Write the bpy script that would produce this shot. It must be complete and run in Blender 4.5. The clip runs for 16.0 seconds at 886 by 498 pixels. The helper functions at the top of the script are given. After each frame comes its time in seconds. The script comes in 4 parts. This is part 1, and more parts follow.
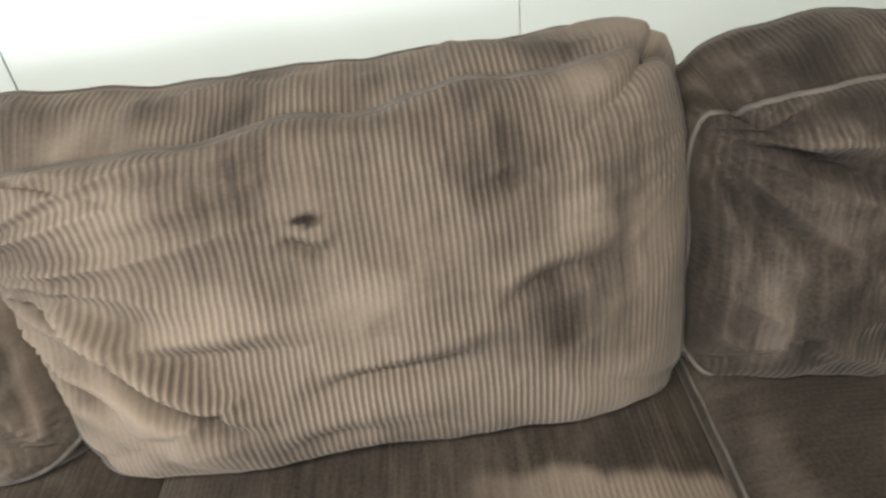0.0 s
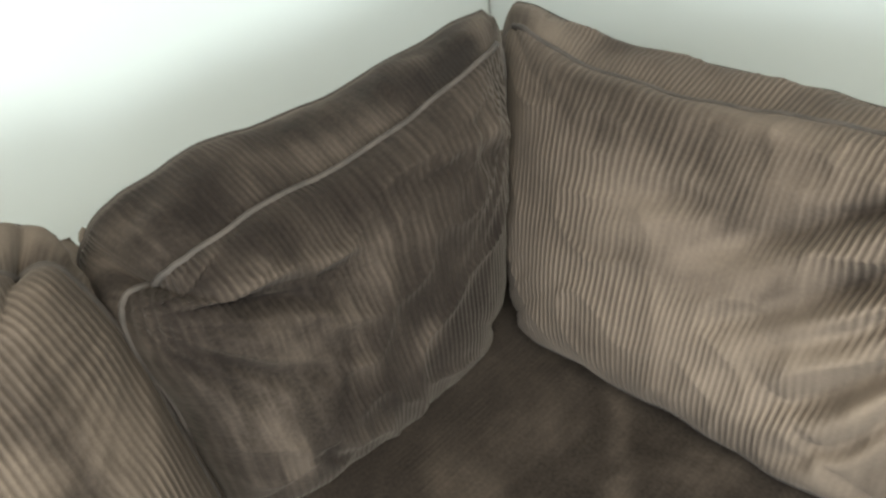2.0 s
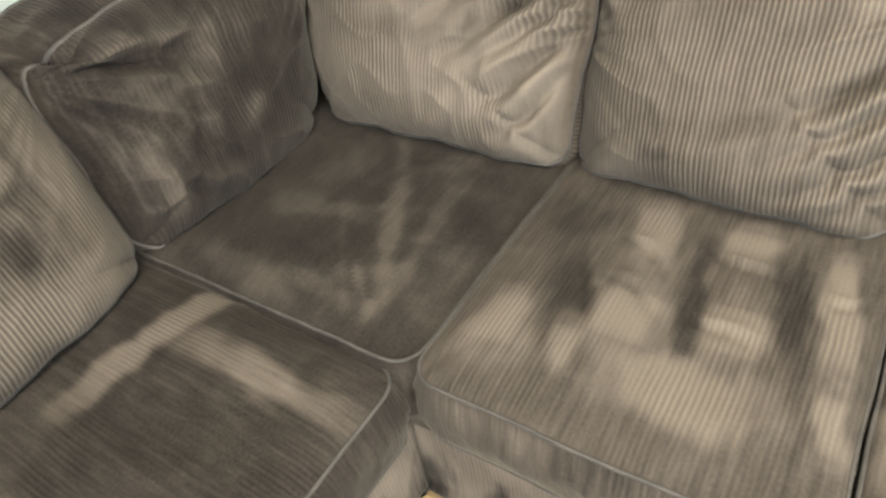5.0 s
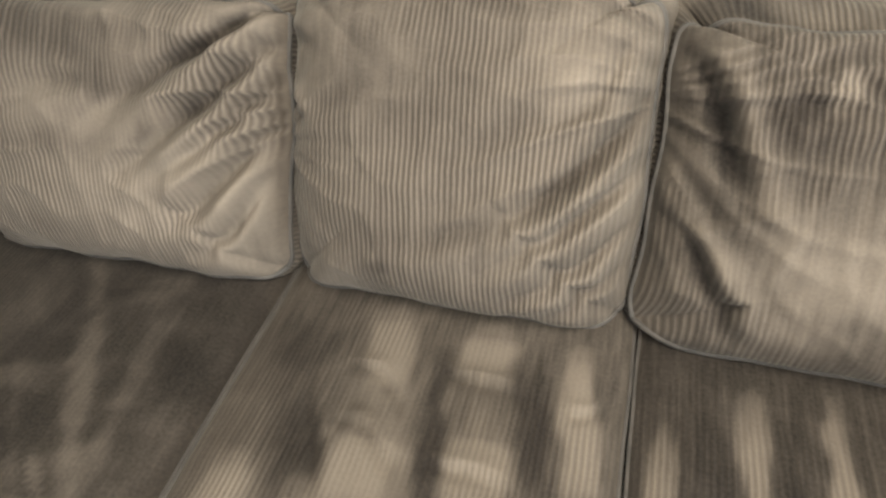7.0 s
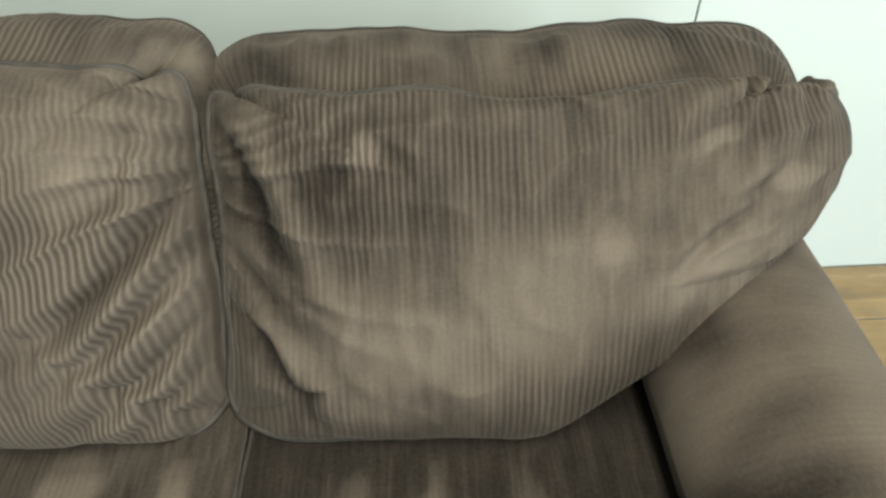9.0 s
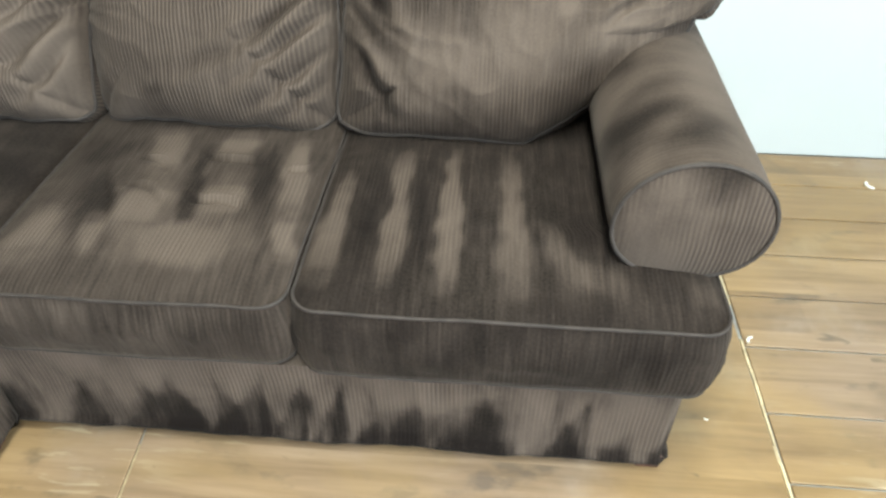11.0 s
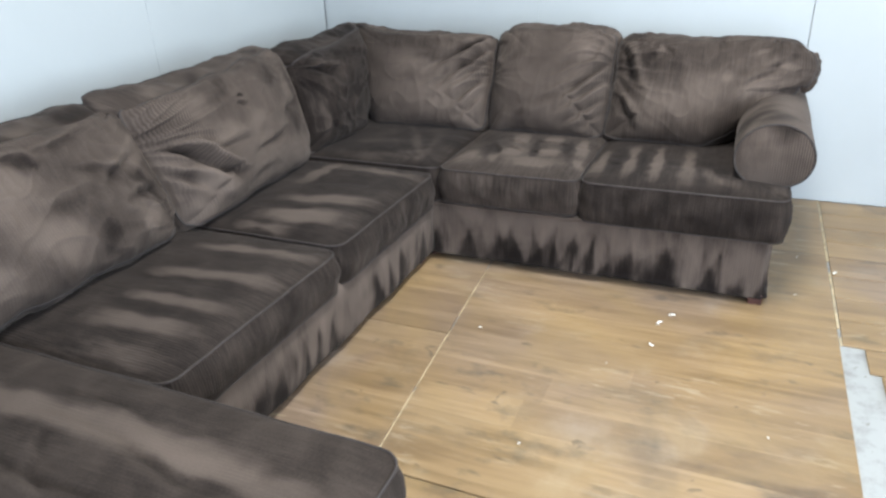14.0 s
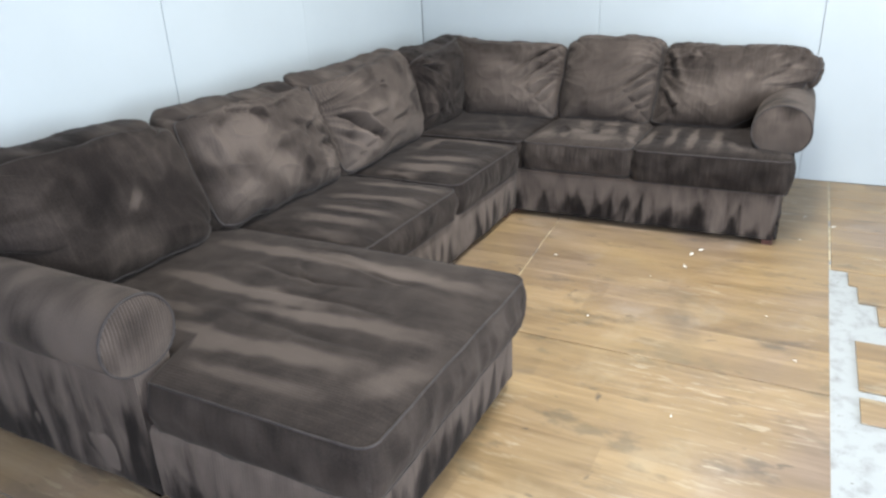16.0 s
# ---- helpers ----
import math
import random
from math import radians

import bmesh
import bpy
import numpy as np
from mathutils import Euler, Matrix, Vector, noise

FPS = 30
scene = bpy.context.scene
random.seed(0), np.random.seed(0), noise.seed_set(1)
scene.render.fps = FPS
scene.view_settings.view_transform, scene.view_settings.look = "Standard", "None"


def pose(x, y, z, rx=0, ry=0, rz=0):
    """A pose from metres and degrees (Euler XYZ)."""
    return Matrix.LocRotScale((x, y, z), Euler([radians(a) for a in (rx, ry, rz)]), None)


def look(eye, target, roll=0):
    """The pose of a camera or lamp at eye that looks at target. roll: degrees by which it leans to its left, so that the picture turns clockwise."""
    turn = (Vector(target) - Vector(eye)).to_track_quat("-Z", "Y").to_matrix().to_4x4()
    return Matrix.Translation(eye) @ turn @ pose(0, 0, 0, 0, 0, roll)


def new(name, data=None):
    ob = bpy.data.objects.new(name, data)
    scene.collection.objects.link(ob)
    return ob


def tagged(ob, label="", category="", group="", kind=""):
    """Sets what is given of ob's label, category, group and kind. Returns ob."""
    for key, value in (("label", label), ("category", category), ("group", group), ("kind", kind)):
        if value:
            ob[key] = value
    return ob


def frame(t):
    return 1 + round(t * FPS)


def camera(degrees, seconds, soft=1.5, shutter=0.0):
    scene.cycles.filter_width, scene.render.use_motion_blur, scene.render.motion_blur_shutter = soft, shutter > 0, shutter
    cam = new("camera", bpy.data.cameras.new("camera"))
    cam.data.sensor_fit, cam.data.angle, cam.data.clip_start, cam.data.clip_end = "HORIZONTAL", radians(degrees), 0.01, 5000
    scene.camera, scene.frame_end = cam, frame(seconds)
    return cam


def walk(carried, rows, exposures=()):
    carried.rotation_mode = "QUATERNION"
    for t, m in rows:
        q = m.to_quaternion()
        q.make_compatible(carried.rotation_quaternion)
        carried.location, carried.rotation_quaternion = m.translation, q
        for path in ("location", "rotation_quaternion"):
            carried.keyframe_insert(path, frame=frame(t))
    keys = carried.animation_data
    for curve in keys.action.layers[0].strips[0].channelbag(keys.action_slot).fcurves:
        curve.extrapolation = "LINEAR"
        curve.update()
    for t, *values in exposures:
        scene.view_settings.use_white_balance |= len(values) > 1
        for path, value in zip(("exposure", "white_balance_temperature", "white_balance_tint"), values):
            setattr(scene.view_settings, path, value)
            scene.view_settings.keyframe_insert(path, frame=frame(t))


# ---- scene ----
cam = camera(65.5, 16.0, soft=2.6)
PATH = [
    (0, (-0.377, -0.116, 1.347), (-0.402, 1.517, 0.192), -6.3),
    (0.5, (-0.291, -0.054, 1.385), (-0.022, 1.534, 0.199), -7.6),
    (1, (-0.23, -0.031, 1.395), (0.378, 1.456, 0.204), -7.8),
    (1.5, (-0.18, -0.039, 1.417), (0.684, 1.317, 0.228), -8.2),
    (2, (-0.146, -0.053, 1.427), (0.896, 1.192, 0.259), -8.3),
    (2.5, (-0.142, -0.104, 1.445), (0.993, 1.084, 0.304), -7.9),
    (3, (-0.13, -0.264, 1.442), (0.917, 0.974, 0.271), -9.1),
    (3.5, (-0.242, -0.368, 1.39), (0.813, 0.848, 0.203), -8.2),
    (3.7, (-0.272, -0.415, 1.374), (0.757, 0.81, 0.174), -8.6),
    (5.8, (-0.611, -0.6, 1.395), (0.707, 0.021, 0.025), -6.5),
    (6, (-0.546, -0.587, 1.391), (0.806, -0.04, 0.022), -4.9),
    (6.5, (-0.392, -0.662, 1.398), (0.977, -0.111, 0.047), -5.7),
    (7, (-0.212, -0.631, 1.412), (1.182, -0.141, 0.064), -5.8),
    (7.5, (-0.021, -0.573, 1.444), (1.411, -0.212, 0.096), -6.3),
    (8, (0.081, -0.631, 1.435), (1.552, -0.483, 0.087), -4.2),
    (8.5, (0.077, -0.813, 1.428), (1.562, -0.797, 0.089), -2.4),
    (9, (-0.002, -0.973, 1.407), (1.463, -1.012, 0.046), -1.4),
    (9.5, (-0.15, -1.014, 1.378), (1.288, -1.066, -0.011), -1.4),
    (10, (-0.403, -0.996, 1.354), (1.032, -1.053, -0.038), -1.4),
    (10.2, (-0.485, -1.0, 1.367), (0.944, -1.051, -0.031), -0.5),
    (12.3, (-1.714, -1.242, 1.425), (-0.074, -0.709, 0.412), -2.1),
    (12.5, (-1.847, -1.266, 1.442), (-0.212, -0.691, 0.445), -2.3),
    (13, (-2.186, -1.231, 1.462), (-0.544, -0.562, 0.537), -2.8),
    (13.5, (-2.5, -1.226, 1.487), (-0.848, -0.51, 0.617), -2.8),
    (14, (-2.792, -1.286, 1.491), (-1.141, -0.541, 0.643), -2.6),
    (14.5, (-3.114, -1.305, 1.496), (-1.46, -0.54, 0.671), -2.3),
    (15, (-3.409, -1.341, 1.518), (-1.768, -0.55, 0.693), -2.4),
    (15.5, (-3.664, -1.449, 1.504), (-2.03, -0.617, 0.706), -2.5),
    (16, (-3.874, -1.495, 1.506), (-2.243, -0.631, 0.735), -2.5),
]
EXPOSURES = [(0, 1.2, 6700, 3), (1.5, 1.05, 6600, 0), (3.5, 1.15, 6800, -1), (5.8, 1.5, 6500, -3), (7, 1.25, 6600, -1), (8, 0.72, 6700, -4), (9, 0.52, 6500, -7), (10.2, 0.85, 6400, -6), (12.3, 0.3, 5700, 6), (16, 0.3, 5750, 7)]
walk(cam, [(t, look(eye, target, roll)) for t, eye, target, roll in PATH], EXPOSURES)

# ---- light ----
world = bpy.data.worlds.new("world")
scene.world = world
world.use_nodes = True
wn = world.node_tree
sky = wn.nodes.new("ShaderNodeTexSky")
sky.sky_type, sky.sun_disc, sky.sun_elevation, sky.sun_rotation = "NISHITA", False, radians(40), radians(250)
wn.nodes["Background"].inputs["Strength"].default_value = 0.1
wn.links.new(sky.outputs["Color"], wn.nodes["Background"].inputs["Color"])


def area_lamp(name, eye, target, sx, sy, power, colour):
    lamp = bpy.data.lights.new(name, "AREA")
    lamp.shape, lamp.size, lamp.size_y, lamp.energy, lamp.color = "RECTANGLE", sx, sy, power, colour
    ob = new(name, lamp)
    ob.matrix_world = look(eye, target)
    return ob


# all unseen: inferred doorway daylight and two ceiling rows, plus added south fill
area_lamp("doorway_daylight", (-7.2, -3.0, 1.45), (-2.8, 0.4, 0.6), 3.2, 2.5, 225, (0.80, 0.86, 1.0))
# fill light added to brighten the north wall
area_lamp("south_fill", (-3.6, -6.35, 1.7), (-3.2, 0, 0.9), 3.4, 1.7, 370, (0.93, 0.97, 1.0))
area_lamp("ceiling_light_near", (-3.2, -2.6, 2.92), (-3.2, -2.59, 0), 2.4, 0.5, 60, (1.0, 0.97, 0.9))
area_lamp("ceiling_light_far", (-0.9, -1.1, 2.92), (-0.9, -1.09, 0), 2.4, 0.5, 125, (1.0, 0.95, 0.86))


# ---- materials ----
def mat_start(name, rough=0.8):
    m = bpy.data.materials.new(name)
    m.use_nodes = True
    nt = m.node_tree
    b = nt.nodes["Principled BSDF"]
    b.inputs["Roughness"].default_value = rough
    return m, nt, b


def add(nt, kind, **kw):
    n = nt.nodes.new(kind)
    for k, v in kw.items():
        n.inputs[k].default_value = v
    return n


def mth(nt, op, a, b=None, c=None, clamp=False):
    n = nt.nodes.new("ShaderNodeMath")
    n.operation, n.use_clamp = op, clamp
    for i, v in enumerate((a, b, c)):
        if v is None:
            continue
        if isinstance(v, (int, float)):
            n.inputs[i].default_value = v
        else:
            nt.links.new(v, n.inputs[i])
    return n.outputs[0]


def ramp(nt, fac, stops):
    n = nt.nodes.new("ShaderNodeValToRGB")
    while len(n.color_ramp.elements) < len(stops):
        n.color_ramp.elements.new(0.5)
    for e, (p, c) in zip(n.color_ramp.elements, stops):
        e.position = p
        e.color = (*c, 1) if len(c) == 3 else (c[0], c[0], c[0], 1)
    nt.links.new(fac, n.inputs[0])
    return n.outputs[0]


def smooth(nt, v, lo, hi):
    n = nt.nodes.new("ShaderNodeMapRange")
    n.interpolation_type = "SMOOTHSTEP"
    nt.links.new(v, n.inputs["Value"])
    n.inputs["From Min"].default_value, n.inputs["From Max"].default_value = lo, hi
    return n.outputs[0]


def mixc(nt, fac, a, b, blend="MIX"):
    n = nt.nodes.new("ShaderNodeMix")
    n.data_type, n.blend_type = "RGBA", blend
    if isinstance(fac, float):
        n.inputs[0].default_value = fac
    else:
        nt.links.new(fac, n.inputs[0])
    for i, v in ((6, a), (7, b)):
        if isinstance(v, tuple):
            n.inputs[i].default_value = (*v, 1)
        else:
            nt.links.new(v, n.inputs[i])
    return n.outputs[2]


def noise_at(nt, vec, scale, detail=3.0, rough=0.55, dist=0.0):
    n = add(nt, "ShaderNodeTexNoise", Scale=scale, Detail=detail, Roughness=rough, Distortion=dist)
    nt.links.new(vec, n.inputs["Vector"])
    return n.outputs[0]


def mapped(nt, vec, scale, shift=None):
    n = nt.nodes.new("ShaderNodeMapping")
    n.inputs["Scale"].default_value = scale
    nt.links.new(vec, n.inputs["Vector"])
    if shift is not None:
        nt.links.new(shift, n.inputs["Location"])
    return n.outputs[0]


DARK, LIGHT = (0.0075, 0.0057, 0.0051), (0.172, 0.135, 0.111)
RIB = 0.0095


def corduroy(name, nap):
    """Wide-wale corduroy; UV in metres, u across the wales. nap: how the pile has been brushed."""
    m, nt, b = mat_start(name, 0.85)
    uv = nt.nodes.new("ShaderNodeUVMap").outputs[0]
    info = nt.nodes.new("ShaderNodeObjectInfo")
    shift = mth(nt, "MULTIPLY", info.outputs["Random"], 37.0)
    sep = nt.nodes.new("ShaderNodeSeparateXYZ")
    nt.links.new(uv, sep.inputs[0])
    u, v = sep.outputs[0], sep.outputs[1]
    wob = mth(nt, "MULTIPLY", noise_at(nt, uv, 6.0, 2.0), 0.008)
    ph = mth(nt, "MULTIPLY", mth(nt, "ADD", u, wob), 2 * math.pi / RIB)
    wale = mth(nt, "MULTIPLY_ADD", mth(nt, "SINE", ph), 0.5, 0.5)
    # holds the brushed nap plus the painted shading of the folds
    pile = nt.nodes.new("ShaderNodeAttribute")
    pile.attribute_name = "pile"
    blotch = noise_at(nt, mapped(nt, uv, (1, 1, 1), shift), 5.0, 3.0, 0.55, 0.8)
    ragged = mth(nt, "SUBTRACT", noise_at(nt, mapped(nt, uv, (100, 8, 1), shift), 1.0, 3.0, 0.6), 0.5)
    # the pile lies one way or the other: soft tone from how far it was brushed, crisp comb-like edge between the two
    soft, comb = {"brushed": (0.30, 0.20), "vacuumed": (0.14, 0.20), "wedges": (0.36, 0.26), "smooth": (0.20, 0.08)}[nap]
    lie = mth(nt, "ADD", pile.outputs["Fac"], mth(nt, "ADD", mth(nt, "MULTIPLY", ragged, comb), mth(nt, "MULTIPLY", mth(nt, "SUBTRACT", blotch, 0.5), soft)))
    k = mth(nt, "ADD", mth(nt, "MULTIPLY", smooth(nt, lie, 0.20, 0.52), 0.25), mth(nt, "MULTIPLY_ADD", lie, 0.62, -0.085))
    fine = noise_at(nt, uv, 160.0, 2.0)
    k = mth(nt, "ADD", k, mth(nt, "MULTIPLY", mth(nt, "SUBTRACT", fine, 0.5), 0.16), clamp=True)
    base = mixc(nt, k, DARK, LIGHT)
    # grooves between the wales darkened in the colour, as the ribs' self-shading
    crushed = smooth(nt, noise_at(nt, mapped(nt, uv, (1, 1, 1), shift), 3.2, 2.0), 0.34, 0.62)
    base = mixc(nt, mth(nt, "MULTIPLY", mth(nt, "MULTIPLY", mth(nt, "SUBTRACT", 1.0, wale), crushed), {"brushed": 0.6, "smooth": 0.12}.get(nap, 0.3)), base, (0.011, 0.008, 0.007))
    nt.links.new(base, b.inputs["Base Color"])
    b.inputs["Sheen Weight"].default_value = 0.07
    b.inputs["Sheen Roughness"].default_value = 0.45
    b.inputs["Sheen Tint"].default_value = (0.85, 0.74, 0.66, 1)
    b.inputs["Specular IOR Level"].default_value = 0.06
    h = mth(nt, "ADD", mth(nt, "MULTIPLY", mth(nt, "MULTIPLY", wale, crushed), {"brushed": 0.0019, "smooth": 0.0004}.get(nap, 0.0010)), mth(nt, "MULTIPLY", fine, 0.0007))
    bump = add(nt, "ShaderNodeBump", Strength=0.9, Distance=1.0)
    nt.links.new(h, bump.inputs["Height"])
    nt.links.new(bump.outputs[0], b.inputs["Normal"])
    return m


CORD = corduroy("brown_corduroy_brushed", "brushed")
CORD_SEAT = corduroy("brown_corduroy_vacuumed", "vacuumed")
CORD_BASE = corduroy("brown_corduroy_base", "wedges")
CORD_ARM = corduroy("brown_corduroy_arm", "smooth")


def plain(name, colour, rough, var=0.15, scale=8.0, bump=0.0005):
    m, nt, b = mat_start(name, rough)
    co = nt.nodes.new("ShaderNodeTexCoord").outputs["Object"]
    n = noise_at(nt, co, scale, 5.0)
    f = noise_at(nt, co, scale * 14, 3.0)
    lo = tuple(c * (1 - var) for c in colour)
    hi = tuple(min(1, c * (1 + var)) for c in colour)
    nt.links.new(mixc(nt, smooth(nt, n, 0.3, 0.7), lo, hi), b.inputs["Base Color"])
    bp = add(nt, "ShaderNodeBump", Strength=0.6, Distance=1.0)
    nt.links.new(mth(nt, "MULTIPLY", f, bump), bp.inputs["Height"])
    nt.links.new(bp.outputs[0], b.inputs["Normal"])
    return m


PIPING = plain("brown_piping", (0.030, 0.023, 0.020), 0.8, 0.3, 30.0, 0.0008)
SEAM = plain("dark_seam", (0.024, 0.018, 0.015), 0.9, 0.2, 30.0)
WALL = plain("white_wall_panel", (0.41, 0.435, 0.44), 0.42, 0.02, 2.0, 0.0002)
# unseen ceiling and far walls, grey to cut bounced light and deepen shadows
CEIL = plain("grey_ceiling", (0.34, 0.34, 0.33), 0.8, 0.05)
FARWALL = plain("grey_wall", (0.30, 0.30, 0.30), 0.7, 0.06, 3.0)
WOODFOOT = plain("red_brown_foot", (0.06, 0.022, 0.016), 0.4, 0.3, 20.0)
JOINT = plain("grey_joint", (0.27, 0.28, 0.28), 0.8, 0.1)
GAPWOOD = plain("tan_edge", (0.50, 0.41, 0.26), 0.8, 0.3, 30.0)
CHIP = plain("white_chip", (0.82, 0.80, 0.74), 0.7, 0.1, 40.0)


def floorwood():
    m, nt, b = mat_start("wood_look_vinyl", 0.38)
    geo = nt.nodes.new("ShaderNodeNewGeometry").outputs["Position"]
    sep = nt.nodes.new("ShaderNodeSeparateXYZ")
    nt.links.new(geo, sep.inputs[0])
    x, y = sep.outputs[0], sep.outputs[1]
    row = mth(nt, "FLOOR", mth(nt, "MULTIPLY", x, 1 / 0.155))
    wn_ = nt.nodes.new("ShaderNodeTexWhiteNoise")
    wn_.noise_dimensions = "1D"
    nt.links.new(row, wn_.inputs["W"])
    seg = nt.nodes.new("ShaderNodeTexWhiteNoise")
    seg.noise_dimensions = "2D"
    pair = nt.nodes.new("ShaderNodeCombineXYZ")
    nt.links.new(row, pair.inputs[0])
    nt.links.new(mth(nt, "FLOOR", mth(nt, "ADD", mth(nt, "MULTIPLY", y, 0.8), mth(nt, "MULTIPLY", wn_.outputs["Value"], 7.0))), pair.inputs[1])
    nt.links.new(pair.outputs[0], seg.inputs["Vector"])
    comb = nt.nodes.new("ShaderNodeCombineXYZ")
    nt.links.new(x, comb.inputs[0])
    nt.links.new(mth(nt, "ADD", y, mth(nt, "MULTIPLY", wn_.outputs["Value"], 9.0)), comb.inputs[1])
    nt.links.new(mth(nt, "MULTIPLY", wn_.outputs["Value"], 5.0), comb.inputs[2])
    p = comb.outputs[0]
    grain = noise_at(nt, mapped(nt, p, (34, 2.2, 1)), 1.0, 5.0, 0.62, 0.4)
    broad = noise_at(nt, mapped(nt, p, (7, 1.1, 1)), 1.0, 3.0, 0.5, 0.5)
    stain = noise_at(nt, mapped(nt, p, (9, 4.5, 1)), 1.0, 4.0, 0.6)
    worn = noise_at(nt, geo, 2.6, 5.0, 0.6)
    c = ramp(nt, mth(nt, "ADD", mth(nt, "MULTIPLY", grain, 0.55), mth(nt, "MULTIPLY", broad, 0.5)),
             [(0.22, (0.10, 0.070, 0.043)), (0.44, (0.19, 0.137, 0.085)), (0.60, (0.265, 0.195, 0.125)), (0.82, (0.35, 0.268, 0.182))])
    c = mixc(nt, mth(nt, "MULTIPLY", smooth(nt, seg.outputs["Value"], 0.35, 1.0), 0.34), c, (0.105, 0.070, 0.047))
    c = mixc(nt, mth(nt, "MULTIPLY", smooth(nt, stain, 0.57, 0.70), 0.55), c, (0.075, 0.066, 0.056))
    c = mixc(nt, mth(nt, "MULTIPLY", smooth(nt, worn, 0.52, 0.72), 0.45), c, (0.33, 0.285, 0.235))
    zone = smooth(nt, noise_at(nt, mapped(nt, geo, (0.8, 0.9, 1)), 1.0, 3.0, 0.5, 0.5), 0.38, 0.62)
    warm = mixc(nt, 1.0, c, (1.10, 1.0, 0.74), "MULTIPLY")
    grey = mixc(nt, 1.0, c, (0.95, 0.93, 1.0), "MULTIPLY")
    c = mixc(nt, zone, warm, grey)
    blot = noise_at(nt, mapped(nt, geo, (3.0, 2.0, 1)), 1.0, 4.0, 0.6, 1.0)
    c = mixc(nt, mth(nt, "MULTIPLY", smooth(nt, blot, 0.55, 0.75), 0.45), c, (0.085, 0.066, 0.047))
    # pale scuffs along the grain, small dark knots and dents
    scuff = noise_at(nt, mapped(nt, geo, (38, 7, 1)), 1.0, 3.0, 0.6, 0.6)
    where = smooth(nt, noise_at(nt, geo, 1.7, 3.0, 0.5), 0.46, 0.66)
    c = mixc(nt, mth(nt, "MULTIPLY", mth(nt, "MULTIPLY", smooth(nt, scuff, 0.54, 0.66), where), 0.6), c, (0.42, 0.35, 0.24))
    knot = noise_at(nt, mapped(nt, geo, (15, 9, 1)), 1.0, 2.0, 0.5, 0.8)
    c = mixc(nt, mth(nt, "MULTIPLY", smooth(nt, knot, 0.70, 0.77), 0.6), c, (0.05, 0.042, 0.035))
    haze = noise_at(nt, mapped(nt, geo, (1.6, 1.1, 1)), 1.0, 5.0, 0.65, 1.5)
    c = mixc(nt, mth(nt, "MULTIPLY", smooth(nt, haze, 0.42, 0.66), 0.38), c, (0.27, 0.185, 0.085))
    nt.links.new(c, b.inputs["Base Color"])
    rg = mth(nt, "MULTIPLY_ADD", grain, 0.3, 0.22)
    nt.links.new(rg, b.inputs["Roughness"])
    bp = add(nt, "ShaderNodeBump", Strength=0.5, Distance=1.0)
    nt.links.new(mth(nt, "MULTIPLY", grain, 0.0012), bp.inputs["Height"])
    nt.links.new(bp.outputs[0], b.inputs["Normal"])
    return m


FLOORWOOD = floorwood()


def subfloor():
    m, nt, b = mat_start("white_subfloor", 0.7)
    geo = nt.nodes.new("ShaderNodeNewGeometry").outputs["Position"]
    n = noise_at(nt, geo, 14.0, 6.0, 0.65)
    d = noise_at(nt, geo, 45.0, 3.0, 0.6)
    c = mixc(nt, smooth(nt, n, 0.45, 0.75), (0.32, 0.325, 0.315), (0.21, 0.205, 0.195))
    c = mixc(nt, smooth(nt, d, 0.66, 0.74), c, (0.16, 0.14, 0.12))
    nt.links.new(c, b.inputs["Base Color"])
    bp = add(nt, "ShaderNodeBump", Strength=0.6, Distance=1.0)
    nt.links.new(mth(nt, "MULTIPLY", n, 0.004), bp.inputs["Height"])
    nt.links.new(bp.outputs[0], b.inputs["Normal"])
    return m


SUBFLOOR = subfloor()


# ---- building helpers ----
def finish(bm, name, mat, smooth_shade=True):
    bmesh.ops.recalc_face_normals(bm, faces=bm.faces)
    me = bpy.data.meshes.new(name)
    bm.to_mesh(me)
    bm.free()
    me.materials.append(mat)
    if smooth_shade:
        me.polygons.foreach_set("use_smooth", [True] * len(me.polygons))
    return me


def part(name, bm, mat, parent, label="", smooth_shade=True):
    ob = new(name, finish(bm, name, mat, smooth_shade) if isinstance(bm, bmesh.types.BMesh) else bm)
    ob.parent = parent
    if label:
        ob["label"] = label
    return ob


def box(x0, y0, z0, x1, y1, z1, bevel=0.0, seg=2):
    bm = bmesh.new()
    bmesh.ops.create_cube(bm, size=1)
    for v in bm.verts:
        v.co = Vector(((x0, x1)[v.co.x > 0], (y0, y1)[v.co.y > 0], (z0, z1)[v.co.z > 0]))
    if bevel:
        bmesh.ops.bevel(bm, geom=bm.edges[:], offset=bevel, segments=seg, affect="EDGES", profile=0.5)
    return bm


def empty(name, x, y, z=0):
    ob = new(name)
    ob.empty_display_size = 0.1
    ob.location = (x, y, z)
    return ob


def tube(points, r, closed=False, sides=7):
    """A round cord along points."""
    bm = bmesh.new()
    n = len(points)
    rings = []
    for i, p in enumerate(points):
        a = points[(i - 1) % n] if closed or i else p
        c = points[(i + 1) % n] if closed or i < n - 1 else p
        t = (c - a).normalized()
        side = t.cross(Vector((0.3, 0.2, 1))).normalized()
        up = side.cross(t)
        rings.append([bm.verts.new(p + r * (math.cos(k * 2 * math.pi / sides) * side + math.sin(k * 2 * math.pi / sides) * up)) for k in range(sides)])
    for i in range(n if closed else n - 1):
        p, q = rings[i], rings[(i + 1) % n]
        for k in range(sides):
            bm.faces.new((p[k], p[(k + 1) % sides], q[(k + 1) % sides], q[k]))
    return bm


